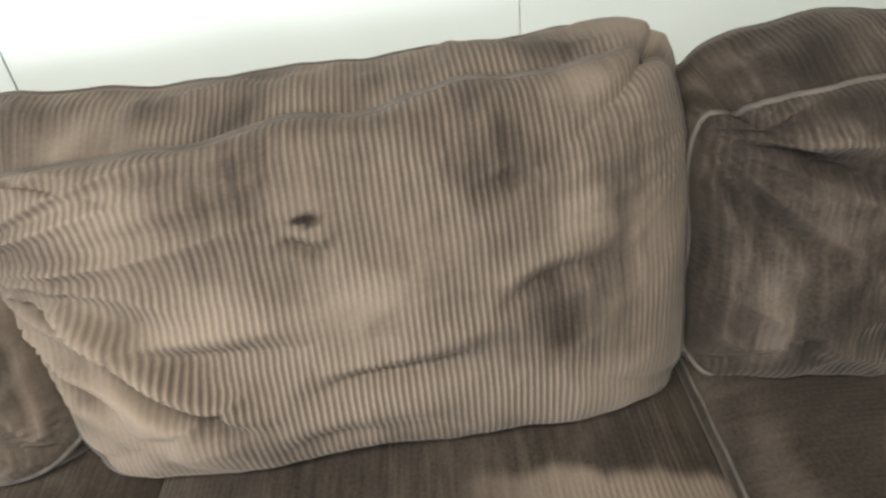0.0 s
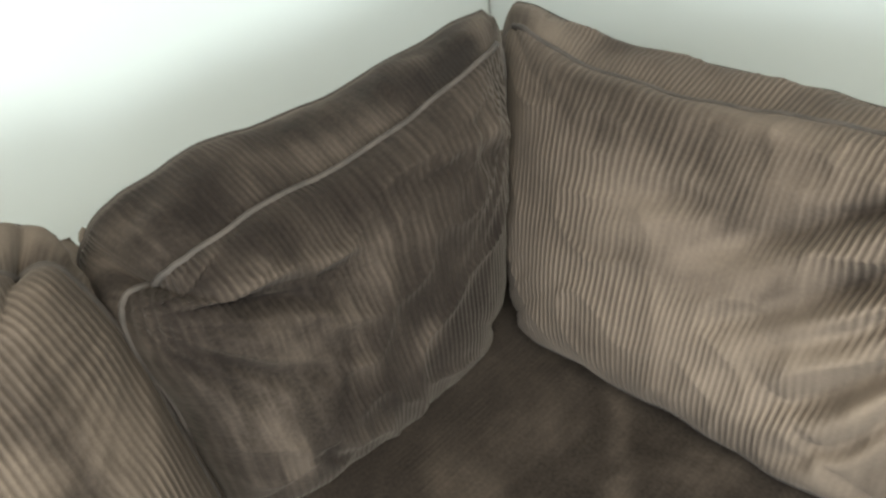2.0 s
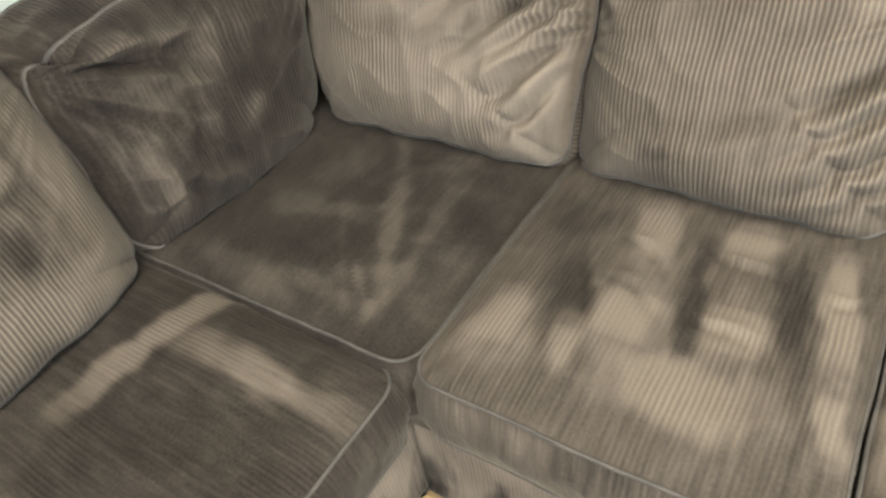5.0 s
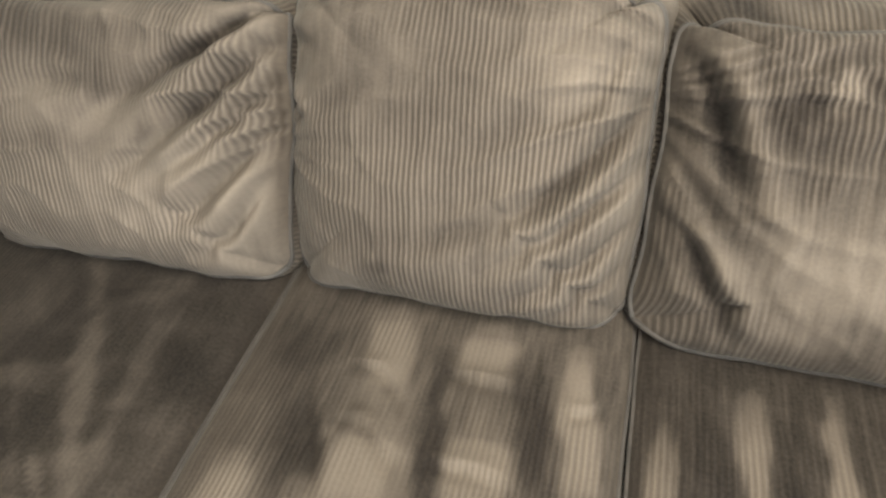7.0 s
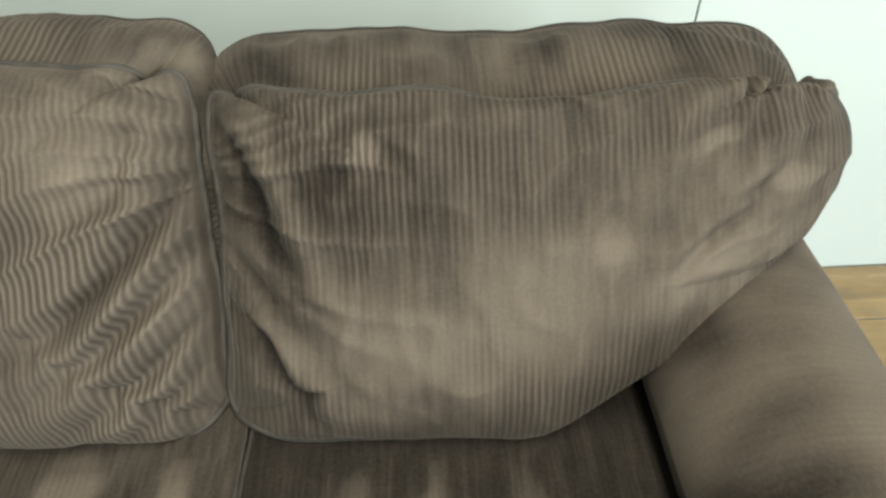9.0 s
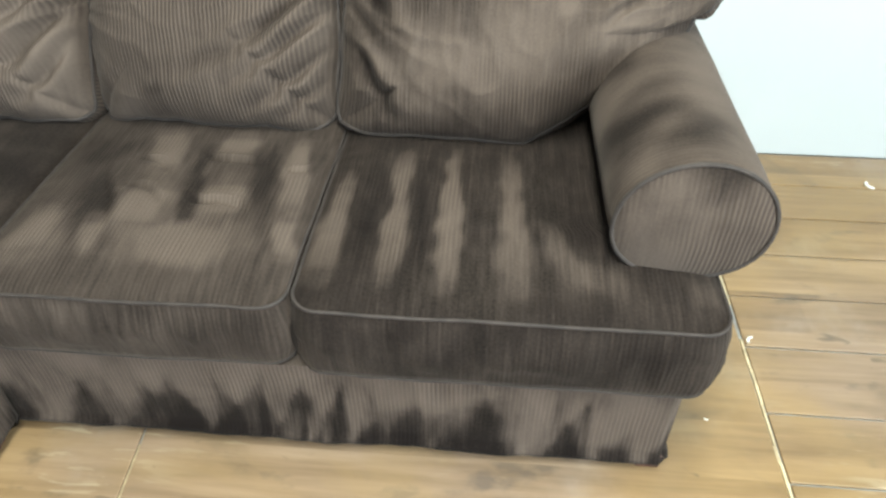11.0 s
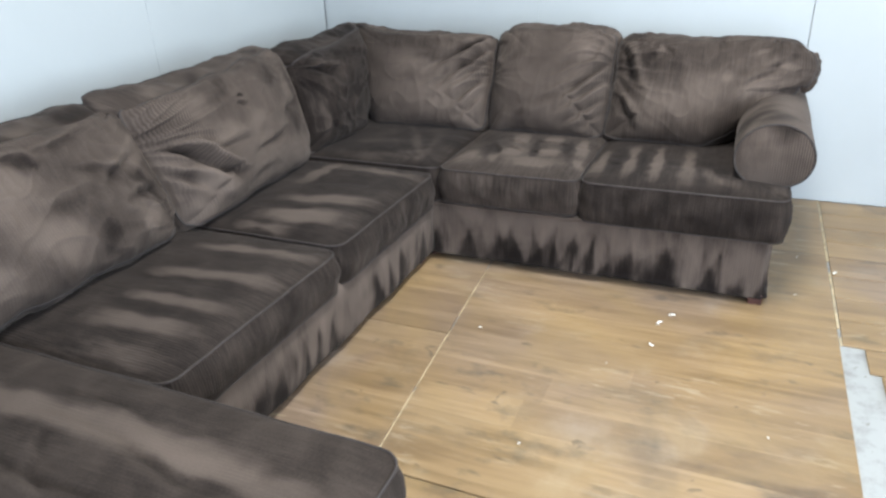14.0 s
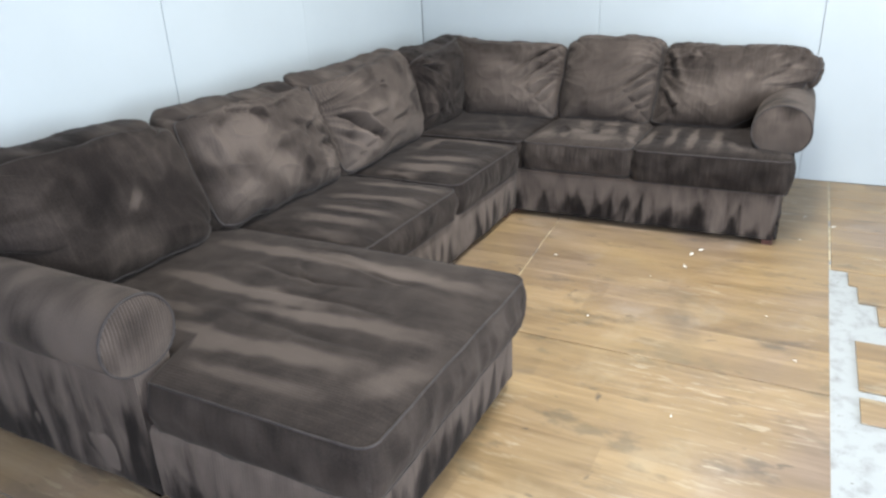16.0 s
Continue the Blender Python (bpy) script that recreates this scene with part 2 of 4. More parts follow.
def rounded(a, b, hw, hh, r):
    """A point of a filled rounded rectangle, from a and b in -1..1."""
    k = max(abs(a), abs(b))
    x, y = a * hw, b * hh
    cx, cy = k * hw - k * r, k * hh - k * r
    ax, ay = abs(x), abs(y)
    if ax > cx and ay > cy and k > 1e-6:
        dx, dy = ax - cx, ay - cy
        far = max(dx, dy)
        ln = math.hypot(dx, dy)
        # the square corner of side k*r is bent onto the arc
        dx, dy = dx * far / ln, dy * far / ln
        x, y = math.copysign(cx + dx, x), math.copysign(cy + dy, y)
    return x, y


def crease(a, b, lines):
    """Depth of hand-placed folds; each is (a0, b0, a1, b1, depth, width)."""
    s = 0.0
    for a0, b0, a1, b1, dep, wid in lines:
        da, db = a1 - a0, b1 - b0
        L = da * da + db * db
        t = ((a - a0) * da + (b - b0) * db) / L
        if t < -0.25 or t > 1.25:
            continue
        tt = min(1, max(0, t))
        ln = math.sqrt(L)
        off = ((a - a0) * -db + (b - b0) * da) / ln
        off += 0.03 * math.sin(t * 5 + a0 * 9)
        end = math.hypot(a - a0 - da * tt, b - b0 - db * tt) if t != tt else 0.0
        fade = math.exp(-(end / 0.06) ** 2) * (0.45 + 0.55 * min(1, tt * 4)) * (1 - tt ** 2.6)
        q = off / (wid * (1 + 0.7 * tt))
        if abs(q) < 4:
            s += dep * fade * (-math.exp(-q * q) + 0.75 * math.exp(-(q - 1.7) ** 2 / 1.4))
    return s


def brushed(u, w, strokes, level, nz):
    """How light the pile lies at a place on a face; each stroke of the brush is (u0, w0, u1, w1, half width at either end, change), in metres."""
    k = level
    for u0, w0, u1, w1, r0, r1, dk in strokes:
        du, dw = u1 - u0, w1 - w0
        t = min(1, max(0, ((u - u0) * du + (w - w0) * dw) / (du * du + dw * dw + 1e-9)))
        off = math.hypot(u - u0 - du * t, w - w0 - dw * t)
        r = r0 + (r1 - r0) * t
        if off > r * 2.2 + 0.03:
            continue
        off += 0.45 * r * nz(u * 12, w * 8, u0 + w0) + 0.014 * nz(u * 34, w * 15, u1)
        q = min(1, max(0, (r - off) / (1.1 * r) + 0.5))
        k += dk * q * q * (3 - 2 * q) * (1 - 0.7 * abs(2 * t - 1) ** 3)
    return k


def set_pile(me, values):
    me.attributes.new("pile", "FLOAT", "POINT").data.foreach_set("value", np.array(values, dtype=np.float32))


def cushion_mesh(W, H, T, bulge, seed, r=0.07, na=110, nb=84, folds=(), shape=None, lump=0.006, wave=0.008, belly=0.0, box_bulge=0.015, power=3.0, wrinkle=0.004, drop=0.0, pile=None, level=0.45, side_in=0.0, side_pile=0.2, gather=0.006, pulls=()):
    """A boxed cushion: u across, w up, d out. Gives the mesh data and its two seams."""
    verts, faces, uvs, naps = [], [], [], []
    index = {}
    strokes = pile or ()
    fold_shade = {}

    def nz(x, y, z):
        return noise.noise(Vector((x, y, z + seed * 7.3)))

    def place(u, w, d, a, b):
        # wavy outline
        u += wave * nz(w * 7, 3.1, a * 2) * abs(a) ** 3
        w += wave * (1.3 * nz(u * 6, 7.7, b * 2) + 0.4 * nz(u * 17, 2.2, b * 2 + d * 6)) * abs(b) ** 3
        if drop and b > 0:
            fr = min(1, max(0, d / T + 0.5))
            w -= drop * b ** 4 * fr * (1 + 0.35 * nz(u * 5, 1.7, 3))
            u -= math.copysign(drop * 0.55, a) * a ** 4 * b ** 4 * fr
        if side_in:
            d -= side_in * abs(a) ** 7 * min(1, max(0, d / T + 0.5))
        if shape:
            return shape(a, b, u, w, d)
        return u, w, d

    def front(i, j):
        a, b = -1 + 2 * i / na, -1 + 2 * j / nb
        u, w = rounded(a, b, W / 2, H / 2, r)
        f = (1 - abs(a) ** power) * (1 - abs(b) ** power)
        f = max(f, 0) ** 0.55
        inner = min(1, f * 1.6)
        d = T / 2 + bulge * f + belly * f * (0.5 - 0.5 * b)
        d += inner * (lump * nz(u * 5, w * 5, 1) * 1.6 + lump * 0.6 * nz(u * 13, w * 13, 5))
        rid = 1 - abs(nz(u * 9 + w * 5, w * 9 - u * 5, 9)) * 2.2
        d += wrinkle * inner * max(0, rid) ** 3
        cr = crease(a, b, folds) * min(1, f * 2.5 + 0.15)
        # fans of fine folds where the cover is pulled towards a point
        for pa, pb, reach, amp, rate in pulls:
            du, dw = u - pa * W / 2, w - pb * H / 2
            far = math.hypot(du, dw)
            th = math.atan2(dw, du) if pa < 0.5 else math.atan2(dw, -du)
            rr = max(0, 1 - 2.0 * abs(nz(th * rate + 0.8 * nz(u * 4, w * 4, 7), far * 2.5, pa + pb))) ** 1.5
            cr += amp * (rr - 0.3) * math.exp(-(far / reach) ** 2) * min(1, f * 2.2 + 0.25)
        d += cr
        # fold shading put into the colour: ridges lighter, valleys darker
        fold_shade[i, j] = min(0.2, max(-0.22, cr * 5.0)) + inner * 0.025 * (max(0, rid) ** 3 - 0.2)
        # small gathers along the seam
        edge = max(abs(a), abs(b)) ** 14
        s = u if abs(b) * H > abs(a) * W else w
        d -= 0.005 * edge * (1 - edge) * 4 * (0.5 + 0.5 * nz(s * 38, 2, 4))
        return (*place(u, w, d, a, b), u, w)

    for j in range(nb + 1):
        for i in range(na + 1):
            x = front(i, j)
            index[i, j] = len(verts)
            verts.append(x[:3])
            uvs.append((x[3], x[4]))
            naps.append(brushed(x[3], x[4], strokes, level, nz) + fold_shade[i, j])
    for j in range(nb):
        for i in range(na):
            faces.append((index[i, j], index[i + 1, j], index[i + 1, j + 1], index[i, j + 1]))
    loop = [(i, 0) for i in range(na)] + [(na, j) for j in range(nb)] + [(i, nb) for i in range(na, 0, -1)] + [(0, j) for j in range(nb, 0, -1)]
    rings = [[index[q] for q in loop]]
    rows = 9
    n = len(loop)
    arc, total = [], 0.0
    for q in range(n):
        p0, p1 = Vector(verts[rings[0][q - 1]]), Vector(verts[rings[0][q]])
        total += (p1 - p0).length
        arc.append(total)
    first = []
    for q in range(n):
        first.append(len(verts))
        verts.append(verts[rings[0][q]])
        uvs.append((arc[q], 0.0))
        naps.append(naps[index[loop[q]]] * 0.5 + level * 0.5)
    rings[0] = first
    for k in range(1, rows + 1):
        t = k / rows
        ring = []
        for q, (i, j) in enumerate(loop):
            a, b = -1 + 2 * i / na, -1 + 2 * j / nb
            u, w = rounded(a, b, W / 2, H / 2, r)
            d = T / 2 - T * t
            out = box_bulge * math.sin(math.pi * t) * (1 + 0.8 * nz(arc[q] * 9, t * 3, 2)) + math.sin(math.pi * t) * gather * (max(0, 1 - 2.4 * abs(nz(arc[q] * 14, t * 2.5, 6))) + 0.6 * max(0, 1 - 2.6 * abs(nz(arc[q] * 31, t * 3.5, 3))))
            eu = u - max(-W / 2 + r, min(W / 2 - r, u))
            ew = w - max(-H / 2 + r, min(H / 2 - r, w))
            ln = math.hypot(eu, ew) or 1.0
            p = place(u + out * eu / ln, w + out * ew / ln, d, a, b)
            ring.append(len(verts))
            verts.append(p)
            uvs.append((arc[q], T * t))
            naps.append(level + side_pile * nz(arc[q] * 11, t * 2, 8))
        rings.append(ring)
    for k in range(rows):
        p, q = rings[k], rings[k + 1]
        for s in range(n):
            s2 = (s + 1) % n
            faces.append((p[s], q[s], q[s2], p[s2]))
    # rear panel, ring by ring towards the middle
    last = rings[-1]
    c = Vector((0, 0, 0))
    for s in last:
        c += Vector(verts[s])
    c /= n
    c.z -= bulge * 0.4
    mid = []
    for s in last:
        p = Vector(verts[s]).lerp(c, 0.35)
        p.z = verts[s][2] - bulge * 0.3
        mid.append(len(verts))
        verts.append(tuple(p))
        uvs.append((p.x, p.y))
        naps.append(level)
    for s in range(n):
        s2 = (s + 1) % n
        faces.append((last[s], mid[s], mid[s2], last[s2]))
    top = len(verts)
    verts.append(tuple(c))
    uvs.append((c.x, c.y))
    naps.append(level)
    for s in range(n):
        faces.append((mid[s], top, mid[(s + 1) % n]))
    me = bpy.data.meshes.new("cover")
    me.from_pydata(verts, [], faces)
    lay = me.uv_layers.new(name="UVMap")
    vi = np.zeros(len(me.loops), dtype=np.int32)
    me.loops.foreach_get("vertex_index", vi)
    lay.data.foreach_set("uv", np.array(uvs, dtype=np.float32)[vi].ravel())
    me.polygons.foreach_set("use_smooth", [True] * len(me.polygons))
    me.update()
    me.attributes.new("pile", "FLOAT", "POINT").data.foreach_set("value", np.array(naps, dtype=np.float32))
    seams = [[Vector(verts[s]) for s in rings[0]], [Vector(verts[s]) for s in rings[-1]]]
    return me, seams


def frame_of(origin, u, w):
    u, w = Vector(u).normalized(), Vector(w)
    d = u.cross(w).normalized()
    w = d.cross(u)
    return Matrix((u, w, d)).transposed().to_4x4(), Matrix.Translation(origin)


def make_cushion(name, label, category, group, origin, u, w, mat, pipe_front=PIPING, pipe_rear=SEAM, cord=0.0055, **kw):
    rot, loc = frame_of(origin, u, w)
    me, seams = cushion_mesh(**kw)
    me.materials.append(mat)
    thing = empty(name, 0, 0)
    thing.matrix_world = loc @ rot
    part("cover", me, mat, thing)
    part("piping", tube(seams[0], cord, True), pipe_front, thing, "raised corded seam along the face")
    part("piping", tube(seams[1], cord * 0.62, True), pipe_rear, thing, "dark corded seam along the rear edge")
    return tagged(thing, label, category, group)


# ---- the room ----
WX, WY = 1.37, 1.38          # inner faces of the two walls behind the sofa
X0, Y0, TOP = -7.4, -6.4, 3.0


def wall(name, label):
    return tagged(empty(name, 0, 0), label, "wall", kind="structure")


wb = wall("wall_east", "smooth white panelled wall behind the short sofa side")
joints = [WY, -0.10, -1.555, -3.0, -4.5, Y0]
for a, b in zip(joints, joints[1:]):
    part("panel", box(WX, b + (0.0008 if b == -0.10 else 0.002), 0, WX + 0.012, a - (0.0008 if a == -0.10 else 0.002), TOP, 0.0012, 1), WALL, wb, smooth_shade=False)
part("backing", box(WX + 0.012, Y0 - 0.1, 0, WX + 0.12, WY + 0.12, TOP), JOINT, wb, smooth_shade=False)
wa = wall("wall_north", "smooth white panelled wall behind the long sofa side")
joints = [WX - 0.006, -0.18, -1.30, -2.78, -4.26, -5.74, X0]
for a, b in zip(joints, joints[1:]):
    part("panel", box(b + (0.0008 if b == -0.18 else 0.002), WY, 0, a - (0.0008 if a == -0.18 else 0.002), WY + 0.012, TOP, 0.0012, 1), WALL, wa, smooth_shade=False)
part("backing", box(X0 - 0.1, WY + 0.012, 0, WX + 0.012, WY + 0.12, TOP), JOINT, wa, smooth_shade=False)
# south and west walls and the ceiling are unseen, added to enclose the room
ws = wall("wall_south", "unseen grey wall with an assumed opening behind the added fill light")
for x0, z0, x1, z1 in ((X0 - 0.1, 0, -5.0, TOP), (-1.4, 0, WX + 0.012, TOP), (-5.0, 0, -1.4, 0.85), (-5.0, 2.55, -1.4, TOP)):
    part("panel", box(x0, Y0 - 0.1, z0, x1, Y0, z1), FARWALL, ws, smooth_shade=False)
ww = wall("wall_west", "unseen grey wall with an inferred open doorway")
part("panel", box(X0 - 0.1, Y0, 0, X0, -4.6, TOP), FARWALL, ww, smooth_shade=False)
part("panel", box(X0 - 0.1, -0.2, 0, X0, WY + 0.012, TOP), FARWALL, ww, smooth_shade=False)
part("lintel", box(X0 - 0.1, -4.6, 2.75, X0, -0.2, TOP), FARWALL, ww, smooth_shade=False)
tagged(part("ceiling", box(X0 - 0.1, Y0 - 0.1, TOP, WX + 0.12, WY + 0.12, TOP + 0.1), CEIL, None, smooth_shade=False), "unseen grey ceiling", "ceiling", kind="structure")

ground = tagged(empty("floor", 0, 0), "worn wood-look floor with open seams over white subfloor", "floor", kind="structure")
part("subfloor", box(X0 - 0.1, Y0 - 0.1, -0.1, WX + 0.12, WY + 0.12, -0.009), SUBFLOOR, ground, "scuffed white subfloor under missing planks", smooth_shade=False)


def board(name, x0, y0, x1, y1, drop=0.0, cut=None):
    """cut: 'top' or 'bottom', the edge that follows the slanting seam."""
    bm = box(x0, y0, -0.0088, x1, y1, -drop, 0.0018, 1)
    for v in bm.verts:
        if cut == "top" and v.co.y > (y0 + y1) / 2 or cut == "bottom" and v.co.y < (y0 + y1) / 2:
            v.co.y += 0.079 * (v.co.x + 0.6) + 0.02
    return part(name, bm, FLOORWOOD, ground, smooth_shade=False)


G = 0.0025
for x0, x1 in ((-1.40, WX), (-3.85, -1.40), (X0, -3.85)):
    board("floor_sheet", x0 + G, -1.741, x1 - G, -0.333, 0, "top")
for x0, x1 in ((-0.62, WX), (-3.0, -0.62), (X0, -3.0)):
    board("floor_sheet", x0 + G, -0.327, x1 - G, WY, 0.0005, "bottom")

# ---- sofa ----


def skirt_mesh(outline, z0, z1, seed, puff=0.012, seg=0.011):
    """An upholstered box with a rounded plan outline (anticlockwise) and slightly puffed sides."""
    pts = []
    n = len(outline)
    for i in range(n):
        p, q = Vector(outline[i]), Vector(outline[(i + 1) % n])
        m = max(2, int((q - p).length / seg))
        nrm = Vector(((q - p).y, -(q - p).x)).normalized()
        for k in range(m):
            pts.append((p.lerp(q, k / m), nrm, k / m))
    verts, faces, uvs = [], [], []
    zs = [z0, z0 + 0.006, z0 + 0.02] + [z0 + (z1 - z0) * k / 16 for k in range(2, 15)] + [z1 - 0.02, z1 - 0.007, z1]
    arc = 0
    m = len(pts)
    arcs = []
    for i in range(m + 1):
        arcs.append(arc)
        arc += (pts[(i + 1) % m][0] - pts[i % m][0]).length
    for zi, z in enumerate(zs):
        t = (z - z0) / (z1 - z0)
        rim = {0: -0.014, 1: -0.006, len(zs) - 1: -0.016, len(zs) - 2: -0.006}.get(zi, 0)
        for i in range(m + 1):
            p, nrm, f = pts[i % m]
            s = arcs[i]
            fade = min(1, min(f, 1 - f) * 8)
            d = rim + fade * (puff * math.sin(math.pi * t) * 0.6 + 0.008 * noise.noise(Vector((s * 5, t * 1.5, seed))) + 0.004 * noise.noise(Vector((s * 16, t * 3, seed + 5))))
            q = p + nrm * d
            verts.append((q.x, q.y, z))
            uvs.append((s, z))
    w = m + 1
    for k in range(len(zs) - 1):
        for i in range(m):
            faces.append((k * w + i, k * w + i + 1, (k + 1) * w + i + 1, (k + 1) * w + i))
    faces.append(tuple((len(zs) - 1) * w + i for i in range(m)))
    faces.append(tuple(i for i in range(m - 1, -1, -1)))
    me = bpy.data.meshes.new("skirt")
    me.from_pydata(verts, [], faces)
    lay = me.uv_layers.new(name="UVMap")
    vi = np.zeros(len(me.loops), dtype=np.int32)
    me.loops.foreach_get("vertex_index", vi)
    lay.data.foreach_set("uv", np.array(uvs, dtype=np.float32)[vi].ravel())
    me.polygons.foreach_set("use_smooth", [len(p.vertices) == 4 for p in me.polygons])
    naps = []
    for s, z in uvs:
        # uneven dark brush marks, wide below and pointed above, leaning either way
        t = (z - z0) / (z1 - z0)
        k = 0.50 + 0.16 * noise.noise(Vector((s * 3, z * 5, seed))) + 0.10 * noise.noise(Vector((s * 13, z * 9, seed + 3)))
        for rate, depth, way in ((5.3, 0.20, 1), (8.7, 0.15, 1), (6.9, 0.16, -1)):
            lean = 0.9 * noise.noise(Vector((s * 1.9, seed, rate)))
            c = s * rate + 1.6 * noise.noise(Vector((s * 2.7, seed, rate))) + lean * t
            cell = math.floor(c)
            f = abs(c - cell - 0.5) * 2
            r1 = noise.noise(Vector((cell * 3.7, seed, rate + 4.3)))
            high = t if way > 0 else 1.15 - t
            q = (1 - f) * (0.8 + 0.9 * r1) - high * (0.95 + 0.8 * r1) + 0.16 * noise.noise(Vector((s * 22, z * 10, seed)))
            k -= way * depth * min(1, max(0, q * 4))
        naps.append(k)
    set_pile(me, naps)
    me.materials.append(CORD_BASE)
    return me


def roll_arm(name, parent, front, back, cx, z, rx, rz, axis, sign):
    """A rolled arm along one axis, with a corded front disc. front and back are places along the axis, cx across it."""
    def at(l, c, h):
        return Vector((l, c, h)) if axis == "x" else Vector((c, l, h))
    n, m = 48, 40
    verts, faces, uvs = [], [], []
    for k in range(m + 1):
        t = k / m
        l = front + (back - front) * t
        for i in range(n + 1):
            a = 2 * math.pi * i / n
            q = 1 + 0.02 * noise.noise(Vector((l * 4, math.cos(a) * 1.5, math.sin(a) * 1.5 + cx)))
            q *= 1 - 0.05 * math.exp(-(t * 22))
            fl = 1.0 if math.sin(a) > -0.4 else 1 - 0.12 * (-0.4 - math.sin(a)) / 0.6
            verts.append(at(l, cx + rx * q * math.cos(a), z + rz * q * fl * math.sin(a)))
            uvs.append((l, a * rx))
    w = n + 1
    for k in range(m):
        for i in range(n):
            faces.append((k * w + i, k * w + i + 1, (k + 1) * w + i + 1, (k + 1) * w + i))
    me = bpy.data.meshes.new(name)
    me.from_pydata([tuple(v) for v in verts], [], faces)
    lay = me.uv_layers.new(name="UVMap")
    vi = np.zeros(len(me.loops), dtype=np.int32)
    me.loops.foreach_get("vertex_index", vi)
    lay.data.foreach_set("uv", np.array(uvs, dtype=np.float32)[vi].ravel())
    me.polygons.foreach_set("use_smooth", [True] * len(me.polygons))
    set_pile(me, [0.38 + 0.22 * noise.noise(Vector((p[0] * 5, p[1] * 4, cx))) + 0.12 * noise.noise(Vector((p[0] * 17, p[1] * 11, cx))) for p in uvs])
    me.materials.append(CORD_ARM)
    arm = part("arm", me, CORD_ARM, parent, "padded rolled arm")
    # front disc
    verts, faces, uvs = [], [], []
    rr = 14
    for k in range(rr + 1):
        for i in range(n):
            a = 2 * math.pi * i / n
            f = k / rr * 0.955
            fl = 1.0 if math.sin(a) > -0.4 else 1 - 0.12 * (-0.4 - math.sin(a)) / 0.6
            c, h = rx * f * math.cos(a), rz * f * fl * math.sin(a)
            out = 0.016 * (1 - (k / rr) ** 3) + 0.004 * noise.noise(Vector((c * 20, h * 20, cx)))
            verts.append(at(front + sign * out, cx + c, z + h))
            uvs.append((c, h))
    for k in range(rr):
        for i in range(n):
            j = (i + 1) % n
            faces.append((k * n + i, k * n + j, (k + 1) * n + j, (k + 1) * n + i))
    me = bpy.data.meshes.new("arm_front")
    me.from_pydata([tuple(v) for v in verts], [], faces)
    lay = me.uv_layers.new(name="UVMap")
    vi = np.zeros(len(me.loops), dtype=np.int32)
    me.loops.foreach_get("vertex_index", vi)
    lay.data.foreach_set("uv", np.array(uvs, dtype=np.float32)[vi].ravel())
    me.polygons.foreach_set("use_smooth", [True] * len(me.polygons))
    set_pile(me, [0.44 + 0.22 * noise.noise(Vector((p[0] * 9, p[1] * 9, cx))) for p in uvs])
    me.materials.append(CORD)
    part("arm_front", me, CORD, arm, "rounded front panel of the arm")
    ring = []
    for i in range(n):
        a = 2 * math.pi * i / n
        fl = 1.0 if math.sin(a) > -0.4 else 1 - 0.12 * (-0.4 - math.sin(a)) / 0.6
        ring.append(at(front, cx + rx * 0.965 * math.cos(a), z + rz * fl * 0.965 * math.sin(a)))
    part("piping", tube(ring, 0.0045, True), PIPING, arm, "corded seam round the arm front")
    return arm


def foot(parent, x, y):
    part("foot", box(x - 0.028, y - 0.028, 0, x + 0.028, y + 0.028, 0.045, 0.004, 1), WOODFOOT, parent, "short red-brown block foot", False)


BZ0, BZ1 = 0.035, 0.30


def settle(thing, x, y):
    """Move a thing's own origin to its base, with its parts left in place."""
    thing.location = (x, y, 0)
    for o in thing.children_recursive:
        o.data.transform(Matrix.Translation((-x, -y, 0)))
    return thing


# short side with the corner
sb = tagged(empty("sofa_section", 0, 0), "dark brown corduroy corner sofa section with one rolled arm", "sofa", "sectional sofa")
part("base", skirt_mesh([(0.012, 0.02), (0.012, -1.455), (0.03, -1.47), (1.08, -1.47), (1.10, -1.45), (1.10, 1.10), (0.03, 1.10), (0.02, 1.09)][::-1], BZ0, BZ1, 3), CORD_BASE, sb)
part("back_frame", skirt_mesh([(0.93, -1.45), (1.09, -1.45), (1.09, 1.09), (0.03, 1.09), (0.03, 0.93), (0.93, 0.93)], 0.28, 0.86, 4, 0.02), CORD_BASE, sb, "low upholstered back behind the cushions")
part("arm_panel", skirt_mesh([(0.21, -1.478), (1.06, -1.478), (1.06, -1.36), (0.21, -1.36)], 0.04, 0.56, 5, 0.004), CORD_BASE, sb, "upholstered panel below the arm")
roll_arm("arm", sb, 0.135, 1.06, -1.428, 0.60, 0.152, 0.143, "x", -1)
for x, y in ((0.042, -1.438), (1.02, -1.41), (0.07, 0.06), (1.02, 1.02)):
    foot(sb, x, y)
settle(sb, 0.5, -0.4)

# long side, two seats
sm = tagged(empty("sofa_section", 0, 0), "dark brown corduroy armless two-seat sofa section", "sofa", "sectional sofa")
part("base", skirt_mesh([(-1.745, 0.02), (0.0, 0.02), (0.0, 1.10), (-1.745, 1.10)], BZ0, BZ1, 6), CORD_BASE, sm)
part("back_frame", skirt_mesh([(-1.74, 0.93), (0.02, 0.93), (0.02, 1.09), (-1.74, 1.09)], 0.28, 0.86, 7, 0.02), CORD_BASE, sm, "low upholstered back behind the cushions")
for x, y in ((-0.06, 0.08), (-1.68, 0.08), (-0.06, 1.02), (-1.68, 1.02)):
    foot(sm, x, y)
settle(sm, -0.87, 0.5)

